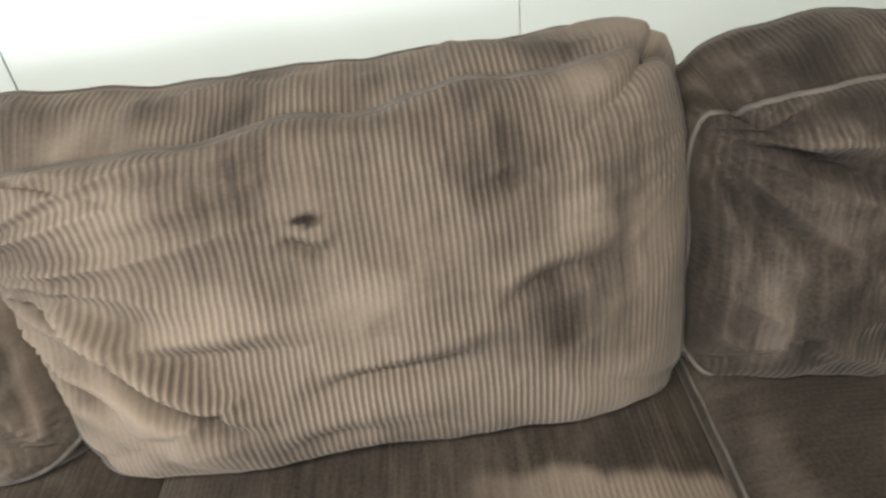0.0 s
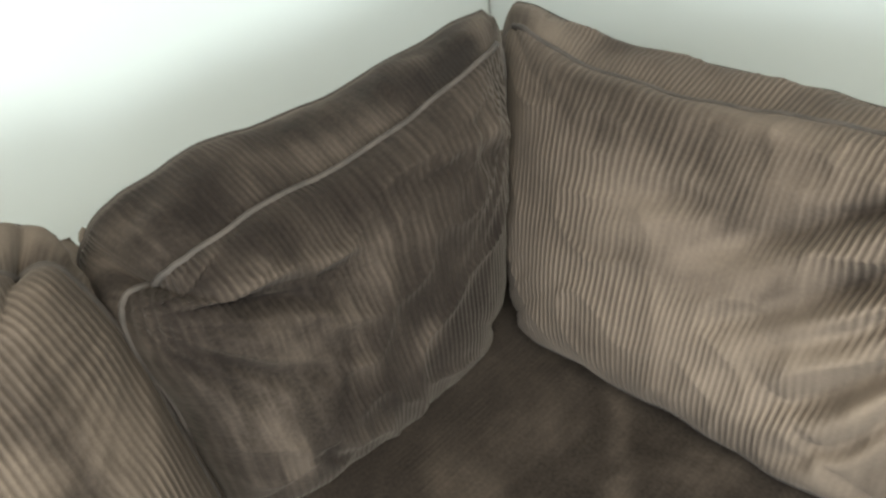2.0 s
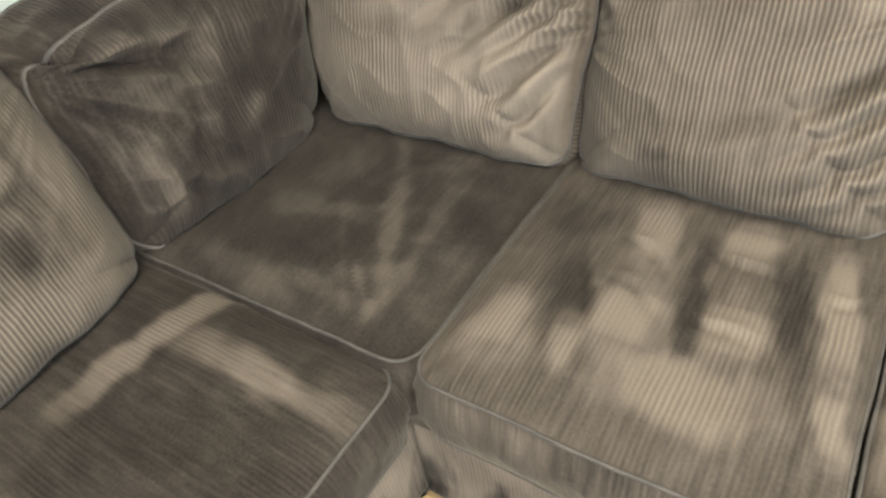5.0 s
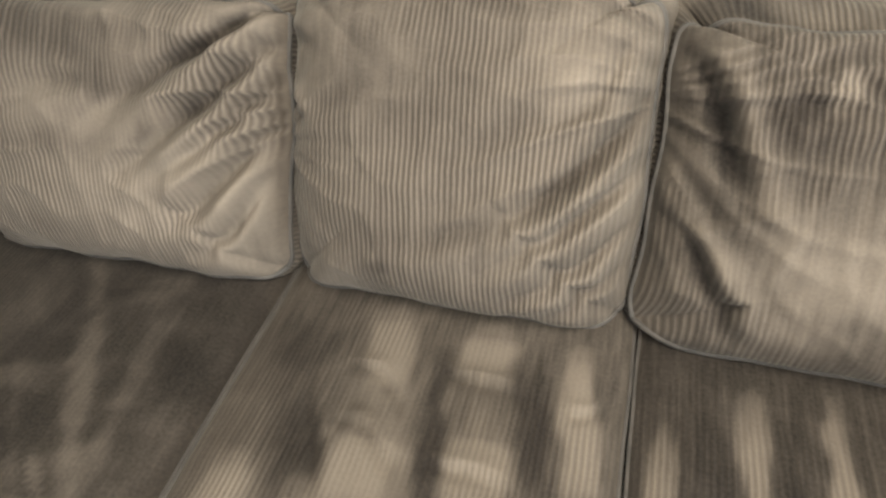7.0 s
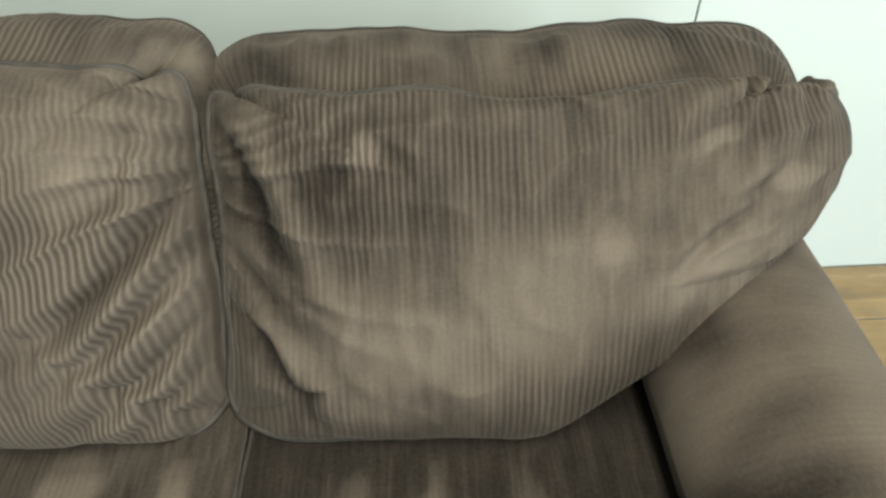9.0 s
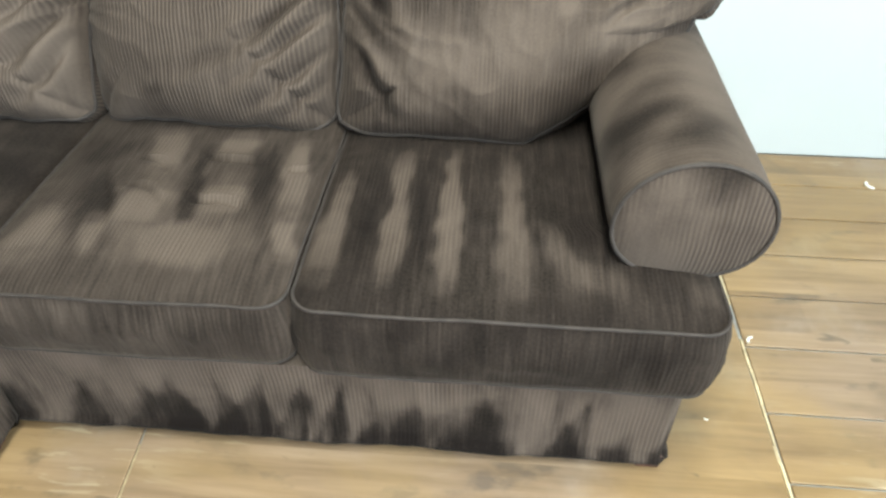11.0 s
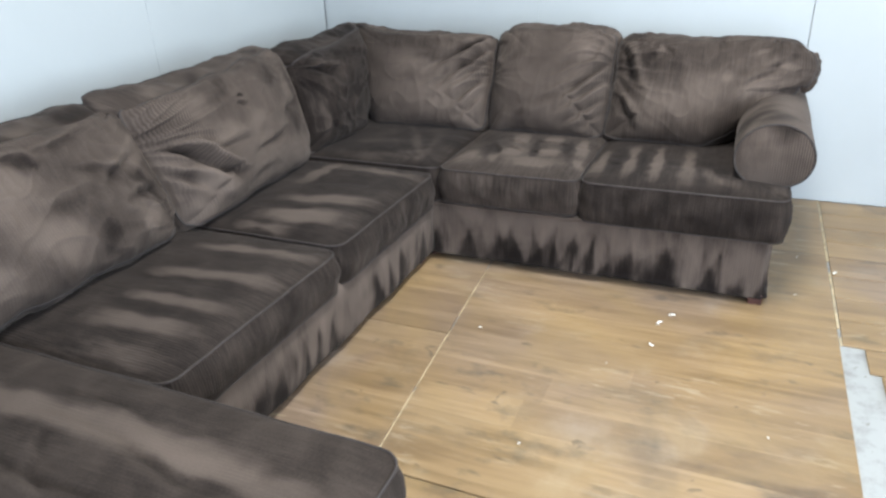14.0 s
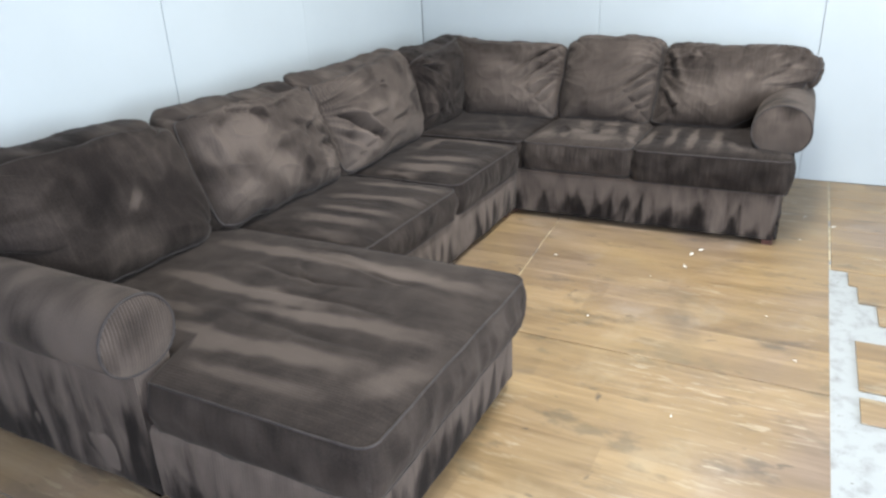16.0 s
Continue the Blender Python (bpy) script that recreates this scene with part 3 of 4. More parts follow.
# chaise
sc = tagged(empty("sofa_section", 0, 0), "dark brown corduroy chaise section with one rolled arm", "sofa", "sectional sofa")
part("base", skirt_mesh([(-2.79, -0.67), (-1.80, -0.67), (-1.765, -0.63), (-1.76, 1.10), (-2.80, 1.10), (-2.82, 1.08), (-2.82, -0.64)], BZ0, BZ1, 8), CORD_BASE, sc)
part("back_frame", skirt_mesh([(-2.80, 0.93), (-1.77, 0.93), (-1.77, 1.09), (-2.80, 1.09)], 0.28, 0.86, 9, 0.02), CORD_BASE, sc, "low upholstered back behind the cushions")
part("arm_panel", skirt_mesh([(-2.830, 0.05), (-2.70, 0.05), (-2.70, 1.06), (-2.830, 1.06)], 0.04, 0.55, 10, 0.004), CORD_BASE, sc, "upholstered panel below the arm")
roll_arm("arm", sc, 0.03, 1.06, -2.80, 0.59, 0.128, 0.125, "y", -1)
for x, y in ((-1.84, -0.60), (-2.75, -0.60), (-1.84, 1.02), (-2.75, 1.02)):
    foot(sc, x, y)
settle(sc, -2.28, 0.2)


# seat cushions: u across, w towards the back, top face up
SEATS = "sofa seat cushions"
# where the pile was brushed light or dark
S_C = [
    (0.31, -0.367, 0.189, -0.262, 0.011, 0.007, 0.086),
    (0.32, -0.364, 0.112, 0.03, 0.021, 0.022, 0.096),
    (0.112, 0.03, 0.032, 0.139, 0.02, 0.014, 0.072),
    (0.324, -0.351, 0.259, 0.047, 0.018, 0.019, 0.067),
    (0.296, -0.371, 0.075, -0.337, 0.02, 0.02, 0.062),
    (-0.092, -0.18, 0.193, -0.125, 0.028, 0.025, 0.058),
    (-0.162, -0.367, 0.106, -0.381, 0.037, 0.031, 0.062),
    (0.055, -0.125, 0.248, -0.371, 0.009, 0.009, 0.048),
    (0.179, 0.066, 0.275, 0.127, 0.029, 0.028, 0.048),
    (0.299, -0.078, 0.393, -0.007, 0.049, 0.043, -0.038),
    (-0.028, -0.274, 0.12, -0.218, 0.047, 0.045, -0.029)]
S_1 = [
    (-0.224, -0.329, -0.233, -0.213, 0.053, 0.033, 0.307),
    (-0.031, -0.241, -0.036, -0.119, 0.055, 0.057, 0.286),
    (-0.051, -0.031, -0.081, 0.115, 0.041, 0.033, 0.242),
    (0.125, -0.197, 0.123, -0.088, 0.045, 0.048, 0.307),
    (0.1, 0.029, 0.097, 0.104, 0.034, 0.036, 0.275),
    (-0.001, -0.304, 0.187, -0.277, 0.051, 0.054, 0.264),
    (0.278, -0.149, 0.24, 0.094, 0.026, 0.022, 0.307),
    (0.297, -0.302, 0.284, -0.195, 0.021, 0.022, 0.22),
    (-0.115, -0.237, -0.1, -0.331, 0.023, 0.021, 0.22),
    (-0.124, -0.266, -0.175, -0.071, 0.036, 0.041, -0.095),
    (-0.238, -0.032, -0.207, 0.083, 0.06, 0.06, -0.079),
    (0.073, -0.261, 0.019, 0.046, 0.018, 0.022, -0.111),
    (0.215, -0.172, 0.171, 0.056, 0.025, 0.028, -0.111)]
S_2 = [
    (-0.372, -0.342, -0.358, -0.002, 0.032, 0.013, 0.22),
    (-0.236, -0.354, -0.243, 0.071, 0.027, 0.014, 0.246),
    (-0.117, -0.362, -0.127, 0.091, 0.027, 0.014, 0.264),
    (0.018, -0.37, -0, 0.07, 0.034, 0.014, 0.194),
    (0.139, -0.376, 0.076, -0.177, 0.032, 0.019, 0.123),
    (0.237, -0.375, 0.137, -0.303, 0.038, 0.025, 0.088),
    (0.365, -0.323, 0.37, -0.381, 0.026, 0.025, 0.07),
    (-0.291, -0.35, -0.3, 0.011, 0.016, 0.02, -0.053),
    (-0.18, -0.357, -0.188, 0.028, 0.016, 0.02, -0.053)]
BANDS1 = [
    (-0.301, -0.008, -0.235, -0.335, 0.044, 0.069, 0.308),
    (-0.114, 0.022, -0.053, -0.342, 0.036, 0.048, 0.246),
    (0.087, 0.059, 0.605, 0.009, 0.036, 0.032, 0.308),
    (0.3, 0.004, 0.3, -0.405, 0.034, 0.032, 0.197),
    (-0.383, 0.067, -0.395, -0.188, 0.015, 0.025, 0.173)]
BANDS2 = [
    (-0.257, 0.02, -0.234, -0.33, 0.039, 0.037, 0.246),
    (-0.114, 0.001, -0.09, -0.359, 0.022, 0.034, 0.246),
    (0.051, 0.076, 0.106, -0.386, 0.023, 0.037, 0.246),
    (0.257, 0.05, 0.318, -0.389, 0.022, 0.028, 0.246),
    (-0.367, -0.118, -0.373, -0.328, 0.031, 0.03, 0.123)]
BANDS3 = [
    (0.017, 0.434, 0.001, -0.253, 0.029, 0.039, 0.274),
    (0.324, 0.445, 0.345, -0.488, 0.032, 0.047, 0.247),
    (-0.329, 0.117, -0.251, -0.593, 0.035, 0.044, 0.234),
    (-0.094, -0.02, -0.031, -0.688, 0.022, 0.042, 0.22),
    (-0.423, -0.108, -0.404, -0.552, 0.019, 0.027, 0.138),
    (0.33, -0.213, 0.311, -0.719, 0.017, 0.041, 0.192),
    (-0.2, 0.301, -0.199, 0.093, 0.027, 0.024, 0.138),
    (-0.369, -0.635, -0.152, -0.754, 0.039, 0.045, 0.138)]


def seat(label, x0, x1, y0, y1, z0, z1, turn, seed, crown=0.03, shape=None, folds=(), mat=CORD_SEAT, **kw):
    """turn 0: front towards -y (long side); 1: front towards -x (short side)."""
    c = ((x0 + x1) / 2, (y0 + y1) / 2, (z0 + z1) / 2)
    if turn == 0:
        W, H, u, w = x1 - x0, y1 - y0, (1, 0, 0), (0, 1, 0)
    else:
        W, H, u, w = y1 - y0, x1 - x0, (0, -1, 0), (1, 0, 0)
    return make_cushion("seat_cushion", label, "cushion", SEATS, c, u, w, mat, pipe_rear=PIPING, W=W, H=H, T=z1 - z0, bulge=crown, seed=seed, r=0.055,
                        na=90, nb=80, folds=folds, shape=shape, lump=0.004, wave=0.004, box_bulge=0.012, power=5.0, wrinkle=0.0, cord=0.0036, side_pile=0.08, **kw)


seat("dark brown corduroy corner seat cushion with faint brushed streaks", 0.0, 0.86, -0.015, 0.86, 0.30, 0.468, 1, 11, 0.03, mat=CORD_ARM, level=0.23,
     pile=S_C)
seat("brown corduroy seat cushion with pale vacuum stripes and small creases", -0.015, 0.86, -0.675, -0.025, 0.315, 0.475, 1, 12, 0.028, level=0.32,
     pile=S_1,
     folds=[(-0.35, 0.0, -0.02, -0.12, 0.010, 0.018), (0.1, 0.08, 0.55, -0.06, 0.010, 0.018), (0.15, -0.30, 0.60, -0.44, 0.011, 0.018), (-0.3, -0.25, 0.05, -0.36, 0.010, 0.018), (-0.5, -0.15, -0.3, -0.62, 0.008, 0.025), (0.7, 0.0, 0.9, -0.04, 0.008, 0.016)])


def tee_b(a, b, u, w, d):
    # narrower behind the arm's front
    if u > 0 and w > -0.2:
        s = min(1, (w + 0.2) / 0.03)
        u *= 1 - 0.30 * s * (u / 0.42)
    return u, w, d


seat("brown corduroy seat cushion with pale stripes, notched round the arm", -0.015, 0.86, -1.505, -0.685, 0.295, 0.475, 1, 13, 0.028, tee_b, level=0.24,
     pile=S_2,
     folds=[(-0.9, 0.0, -0.75, -0.15, 0.004, 0.025), (-0.9, -0.2, -0.7, -0.28, 0.004, 0.025), (-0.85, -0.4, -0.65, -0.5, 0.004, 0.025)])
seat("dark brown corduroy seat cushion with brushed bands", -0.865, -0.005, 0.0, 0.86, 0.285, 0.445, 0, 14, 0.035, level=0.24, pile=BANDS1,
     folds=[(-0.5, -0.5, -0.42, 0.5, 0.004, 0.05), (0.3, -0.6, 0.25, 0.5, 0.004, 0.06)])
seat("dark brown corduroy seat cushion with brushed bands and rounded front", -1.745, -0.875, -0.005, 0.86, 0.285, 0.435, 0, 15, 0.035, level=0.26, pile=BANDS2,
     folds=[(-0.4, -0.6, -0.35, 0.4, 0.004, 0.05), (0.0, -0.7, 0.05, 0.5, 0.004, 0.06)])


def tee_c(a, b, u, w, d):
    if u < 0 and w > -0.05:
        s = min(1, (w + 0.05) / 0.03)
        u *= 1 - 0.26 * s * (-u / 0.52)
    return u, w, d


seat("long dark brown corduroy chaise cushion with brushed bands", -2.815, -1.77, -0.715, 0.86, 0.285, 0.455, 0, 16, 0.03, tee_c, mat=CORD_ARM, level=0.29, pile=BANDS3,
     folds=[(0.52, -0.55, 0.66, 0.2, 0.011, 0.020), (0.30, -0.35, 0.38, 0.3, 0.011, 0.022), (0.05, -0.6, 0.1, 0.2, 0.009, 0.025), (0.75, -0.2, 0.82, 0.25, 0.008, 0.018), (-0.3, -0.7, -0.25, 0.2, 0.007, 0.03), (0.42, -0.1, 0.60, 0.1, 0.008, 0.014), (0.22, -0.2, 0.45, -0.05, 0.008, 0.014)])

# back cushions: u across, w up along the lean, d towards the room
BACKS = "sofa back cushions"
# where the pile was brushed light or dark; some narrow strokes paint fold shade
P_A1 = [
    (-0.36, 0.169, -0.267, 0.117, 0.046, 0.053, 0.182),
    (-0.274, 0.012, -0.134, -0.036, 0.048, 0.049, 0.16),
    (-0.41, -0.126, -0.274, -0.181, 0.16, 0.039, 0.204),
    (-0.169, -0.101, 0.163, -0.205, 0.081, 0.067, 0.146),
    (-0.038, 0.027, 0.012, -0.029, 0.043, 0.054, 0.204),
    (0.124, -0.174, 0.394, -0.242, 0.041, 0.077, 0.16),
    (0.381, 0.065, 0.389, -0.151, 0.033, 0.04, 0.087),
    (0.279, 0.103, 0.286, 0.036, 0.025, 0.031, 0.131),
    (-0.193, 0.218, -0.181, 0.106, 0.056, 0.053, -0.094),
    (-0.115, 0.214, -0.107, 0.154, 0.02, 0.02, -0.054),
    (0.148, 0.198, 0.211, 0.112, 0.057, 0.048, -0.134),
    (0.256, -0.012, 0.206, -0.111, 0.051, 0.046, -0.134),
    (0.353, 0.201, 0.32, -0.089, 0.031, 0.03, -0.094),
    (-0.092, 0.116, -0.052, 0.111, 0.007, 0.007, -0.403)]
P_AC = [
    (-0.063, -0.022, -0.083, -0.091, 0.017, 0.026, 0.084),
    (0.051, -0.043, 0.047, -0.105, 0.019, 0.025, 0.126),
    (-0.213, -0.043, -0.206, -0.19, 0.021, 0.018, 0.105),
    (0.005, -0.005, 0.012, -0.12, 0.016, 0.021, 0.063),
    (1.88, 0.021, -0.201, 0.128, 0.035, 0.044, 0.029),
    (0.217, 0.262, 0.182, 0.094, 0.028, 0.025, 0.05),
    (-0.048, 0.105, 0.134, 0.06, 0.073, 0.06, 0.025),
    (-0.15, 0.247, -0.085, 0.172, 0.027, 0.022, -0.084),
    (2.036, 0.008, -0.305, -0.103, 0.14, 0.06, -0.084),
    (1.808, 0.074, 1.598, 0.031, 0.027, 0.024, -0.035)]
P_BC = [
    (-0.224, -0.116, 0.259, -0.105, 0.047, 0.082, 0.255),
    (0.007, -0.172, 0.255, -0.194, 0.052, 0.048, 0.182),
    (-0.172, 0.038, -0.016, 0.021, 0.066, 0.039, 0.109),
    (0.091, 0.05, -0.008, -0.02, 0.02, 0.018, 0.137),
    (0.216, -0.049, 0.244, 0.036, 0.029, 0.028, 0.137),
    (-0.275, 0.192, 0.171, 0.162, 0.06, 0.052, -0.118),
    (0.001, 0.097, 0.088, 0.091, 0.039, 0.04, -0.101),
    (0.158, 0.023, 0.116, -0.031, 0.013, 0.009, -0.101),
    (0.228, 0.104, 0.217, -0.003, 0.012, 0.012, -0.074)]
P_B1 = [
    (0.247, 0.138, 0.187, 0.084, 0.03, 0.021, 0.182),
    (0.147, 0.046, 0.213, 0.103, 0.027, 0.027, 0.091),
    (0.252, 0.037, 0.074, -0.084, 0.033, 0.044, 0.127),
    (0.282, -0.047, 0.136, -0.149, 0.033, 0.022, 0.127),
    (-0.085, -0.077, -0.02, -0.089, 0.051, 0.049, 0.073),
    (0.279, -0.17, 0.152, -0.231, 0.027, 0.038, 0.127),
    (-0.181, 0.164, -0.114, 0.034, 0.054, 0.05, -0.054),
    (-0.048, 0.092, 0.088, 0.098, 0.046, 0.045, -0.046),
    (0.304, 0.009, 0.148, -0.063, 0.02, 0.009, -0.077),
    (-0.078, -0.216, -0.115, -0.223, 0.014, 0.017, -0.077),
    (-0.24, 0.286, 0.273, 0.236, 0.057, 0.034, -0.077),
    (0.299, -0.031, 0.302, 0.058, 0.021, 0.018, -0.062)]
P_B2 = [
    (-0.205, 0.164, -0.211, 0.108, 0.014, 0.014, 0.319),
    (-0.254, 0.198, -0.258, 0.159, 0.011, 0.01, 0.137),
    (-0.289, -0.107, 0.036, -0.166, 0.036, 0.064, 0.127),
    (-0.074, -0.077, 0.071, -0.027, 0.052, 0.057, 0.082),
    (0.092, -0.033, 0.099, 0.004, 0.019, 0.018, 0.182),
    (0.167, -0.115, 0.27, -0.074, 0.043, 0.037, 0.182),
    (0.329, -0.016, 0.359, 0.023, 0.033, 0.033, 0.255),
    (0.206, 0.102, 0.26, 0.113, 0.011, 0.013, 0.137),
    (-0.31, 0.099, -0.244, 0.066, 0.035, 0.034, -0.055),
    (-0.13, 0.114, -0.129, -0.031, 0.028, 0.026, -0.055),
    (0.165, 0.031, 0.157, -0.014, 0.025, 0.021, -0.037),
    (0.306, 0.13, 0.314, 0.09, 0.019, 0.017, -0.044),
    (-0.353, 0.057, -0.303, -0.078, 0.024, 0.027, -0.07),
    (-0.29, -0.174, -0.393, -0.127, 0.018, 0.017, -0.06)]
P_A2 = [
    (-0.229, 0.158, -0.137, -0.022, 0.126, 0.103, 0.223),
    (-0.145, -0.068, -0.021, -0.177, 0.063, 0.062, 0.223),
    (-0.375, 0.072, -0.3, -0.033, 0.049, 0.05, 0.167),
    (-0.314, -0.135, -0.292, -0.189, 0.049, 0.047, 0.223),
    (-0.403, -0.153, -0.348, -0.228, 0.036, 0.031, 0.112),
    (0.302, 0.079, 0.356, -0.002, 0.063, 0.075, 0.167),
    (0.252, -0.164, 0.289, -0.223, 0.039, 0.047, 0.223),
    (-0.328, 0.188, -0.27, 0.129, 0.038, 0.03, -0.106),
    (-0.066, 0.147, -0.032, 0.079, 0.018, 0.034, -0.132),
    (-0.137, -0.022, -0.056, -0.121, 0.028, 0.028, -0.042),
    (0.062, -0.138, 0.103, -0.216, 0.044, 0.048, -0.132),
    (-0.306, -0.042, -0.246, -0.109, 0.023, 0.024, -0.042),
    (0.319, 0.006, 0.344, -0.105, 0.063, 0.063, -0.106),
    (-0.417, 0.009, -0.408, -0.084, 0.02, 0.024, -0.063)]
P_CH = [
    (1.951, 0.028, -0.001, 0.138, 0.168, 0.109, 0.067),
    (0.034, -0.035, 0.067, -0.067, 0.056, 0.043, 0.168),
    (-0.293, -0.004, -0.268, -0.099, 0.095, 0.097, 0.067),
    (-0.15, -0.162, 0.122, -0.239, 0.061, 0.066, 0.081),
    (-0.085, 0.071, 0.023, 0.059, 0.092, 0.097, -0.054),
    (-0.202, 0.083, -0.153, 0.028, 0.065, 0.066, -0.054),
    (0.185, -0.011, 0.252, -0.147, 0.09, 0.097, -0.04)]
GAP = 0.014                  # open slot between neighbours


def back(label, side, s0, s1, seed, foot_d=0.67, top_d=0.91, z0=0.47, z1=0.995, T=0.17, bulge=0.075, belly=0.03, skew=0.0, drop=0.09, mat=CORD, **kw):
    """side A: along x before the north wall; side B: along y before the east wall. foot_d and top_d: how far back its middle plane stands below and above; skew: how far one end stands forward."""
    rise, run = z1 - z0, top_d - foot_d
    H = math.hypot(rise, run)
    md, mz = (foot_d + top_d) / 2, (z0 + z1) / 2
    if side == "A":
        o, u, w = ((s0 + s1) / 2, md, mz), (1, skew, 0), (0, run, rise)
    else:
        o, u, w = (md, (s0 + s1) / 2, mz), (skew, -1, 0), (run, 0, rise)
    return make_cushion("back_cushion", label, "cushion", BACKS, o, u, w, mat, W=abs(s1 - s0) - GAP, H=H, T=T, bulge=bulge, belly=belly, seed=seed, drop=drop, side_in=0.05, wave=0.013, gather=0.006, na=120, nb=92, **kw)


F_AC = [
    (-0.8, 0.62, 0.1, 0.3, 0.026, 0.06), (-0.9, 0.3, -0.35, -0.1, 0.014, 0.07), (-0.6, -0.5, -0.3, -0.9, 0.012, 0.06), (0.35, 0.62, 0.72, 0.45, 0.014, 0.05),
    (0.6, 0.7, 0.8, 0.3, 0.014, 0.05)]
F_A1 = [(-0.90, 0.04, -0.42, -0.66, 0.085, 0.036), (-0.94, -0.30, -0.58, -0.88, 0.045, 0.042), (-0.95, -0.55, -0.72, -0.92, 0.024, 0.045), (-0.9, -0.12, -0.52, -0.80, 0.018, 0.035),
        (-0.65, -0.12, -0.15, -0.28, 0.020, 0.05), (-0.14, -0.45, 0.42, -0.30, 0.022, 0.045), (0.40, -0.12, 0.74, 0.08, 0.016, 0.04),
        (-0.2, 0.26, -0.06, 0.26, 0.016, 0.028), (0.35, 0.42, 0.55, 0.40, 0.008, 0.03), (-0.3, -0.8, 0.3, -0.72, 0.014, 0.06), (-0.05, -0.1, 0.15, -0.5, 0.012, 0.08)]
F_BC = [
    (0.97, 0.88, 0.0, -0.05, 0.031, 0.053), (0.97, 0.58, 0.18, -0.36, 0.033, 0.045), (0.96, 0.3, 0.35, -0.38, 0.029, 0.038), (0.95, 0.02, 0.42, -0.72, 0.027, 0.041),
    (0.95, -0.3, 0.58, -0.9, 0.022, 0.034), (0.05, 0.3, -0.5, 0.1, 0.011, 0.060), (0.9, 0.75, 0.35, 0.35, 0.015, 0.030)]
F_B1 = [
    (0.98, 0.26, 0.12, -0.6, 0.031, 0.045), (0.97, -0.06, 0.2, -0.72, 0.025, 0.038), (0.88, 0.55, 0.5, 0.05, 0.016, 0.045), (0.95, -0.4, 0.3, -0.92, 0.022, 0.038),
    (0.95, -0.65, 0.5, -0.95, 0.015, 0.034), (0.2, -0.45, -0.5, -0.6, 0.011, 0.060), (-0.96, 0.1, -0.72, 0.0, 0.015, 0.038), (-0.96, 0.45, -0.7, 0.5, 0.011, 0.038)]
F_B2 = [(-0.97, 0.60, -0.62, -0.38, 0.032, 0.038), (-0.94, -0.3, -0.62, -0.92, 0.028, 0.030), (-0.97, 0.1, -0.68, -0.5, 0.014, 0.038), (-0.45, 0.55, -0.38, 0.30, 0.010, 0.030), (-0.6, 0.45, -0.5, 0.3, 0.008, 0.030),
        (0.55, 0.95, 0.62, 0.50, 0.013, 0.026), (0.68, 0.95, 0.74, 0.45, 0.013, 0.022), (0.35, 0.3, 0.6, -0.2, 0.008, 0.045), (0.80, 0.9, 0.84, 0.45, 0.011, 0.022), (0.1, 0.9, 0.12, 0.55, 0.008, 0.022), (0.62, 0.0, 0.9, 0.3, 0.011, 0.038), (0.45, -0.3, 0.75, 0.1, 0.010, 0.038)]
F_A2 = [
    (-0.5, 0.7, 0.0, 0.3, 0.021, 0.045), (0.0, 0.5, 0.5, 0.6, 0.014, 0.038), (0.4, -0.1, 0.9, 0.2, 0.017, 0.045), (0.5, -0.4, 0.95, -0.3, 0.015, 0.045),
    (-0.9, 0.3, -0.7, -0.5, 0.017, 0.038), (-0.2, -0.2, 0.3, -0.1, 0.013, 0.060), (0.2, 0.2, 0.6, -0.2, 0.014, 0.045)]


def into_corner_a(a, b, u, w, d):
    ear = max(0, b) ** 2 * (0.045 * max(0, a) ** 3 - 0.025 * max(0, -a) ** 2)
    seam = 0.03 * max(0, b) ** 4 * max(0, min(1, d / 0.17 + 0.5)) * max(0, a)
    return u + max(0, a) * (0.19 * (b * 0.5 + 0.5) - 0.02 + 0.10 * (b * 0.5 + 0.5) * max(0, 0.5 - d / 0.17)), w + ear + seam, d


def into_corner_b(a, b, u, w, d):
    ear = max(0, b) ** 2 * (0.05 * max(0, -a) ** 3 - 0.06 * (max(0, a + 0.3) / 1.3) ** 1.5 * max(0, min(1, 0.5 - d / 0.17)))
    fr = max(0, a) ** 4 * max(0, b) ** 4 * max(0, min(1, d / 0.17 + 0.5))
    u, w = u + 0.045 * fr, w + 0.03 * fr
    return u - max(0, -a) * (0.19 * (b * 0.5 + 0.5) - 0.02 + 0.10 * (b * 0.5 + 0.5) * max(0, 0.5 - d / 0.17)), w + ear, d


back("brown corduroy back cushion with puckered top, tucked into the corner", "A", -0.025, 0.60, 21, foot_d=0.745, top_d=0.815, z1=0.995, drop=0.05, folds=F_AC, pulls=((-1.0, 0.7, 0.30, 0.016, 5.0), (1.05, 0.9, 0.22, 0.014, 5.0)), wrinkle=0.010, shape=into_corner_a, pile=P_AC, level=0.23)
def slumped(a, b, u, w, d):
    # the far end sags and spreads, the near end stands up
    fr = max(0, min(1, d / 0.17 + 0.5))
    up = max(0, b) ** 3
    return u - 0.06 * max(0, -a) ** 3 * max(0, b + 0.4) - 0.035 * max(0, -a) ** 3, w + up * (0.05 * fr * max(0, a + 0.3) - 0.02 * (1 - fr) * (1 - a * a)), d


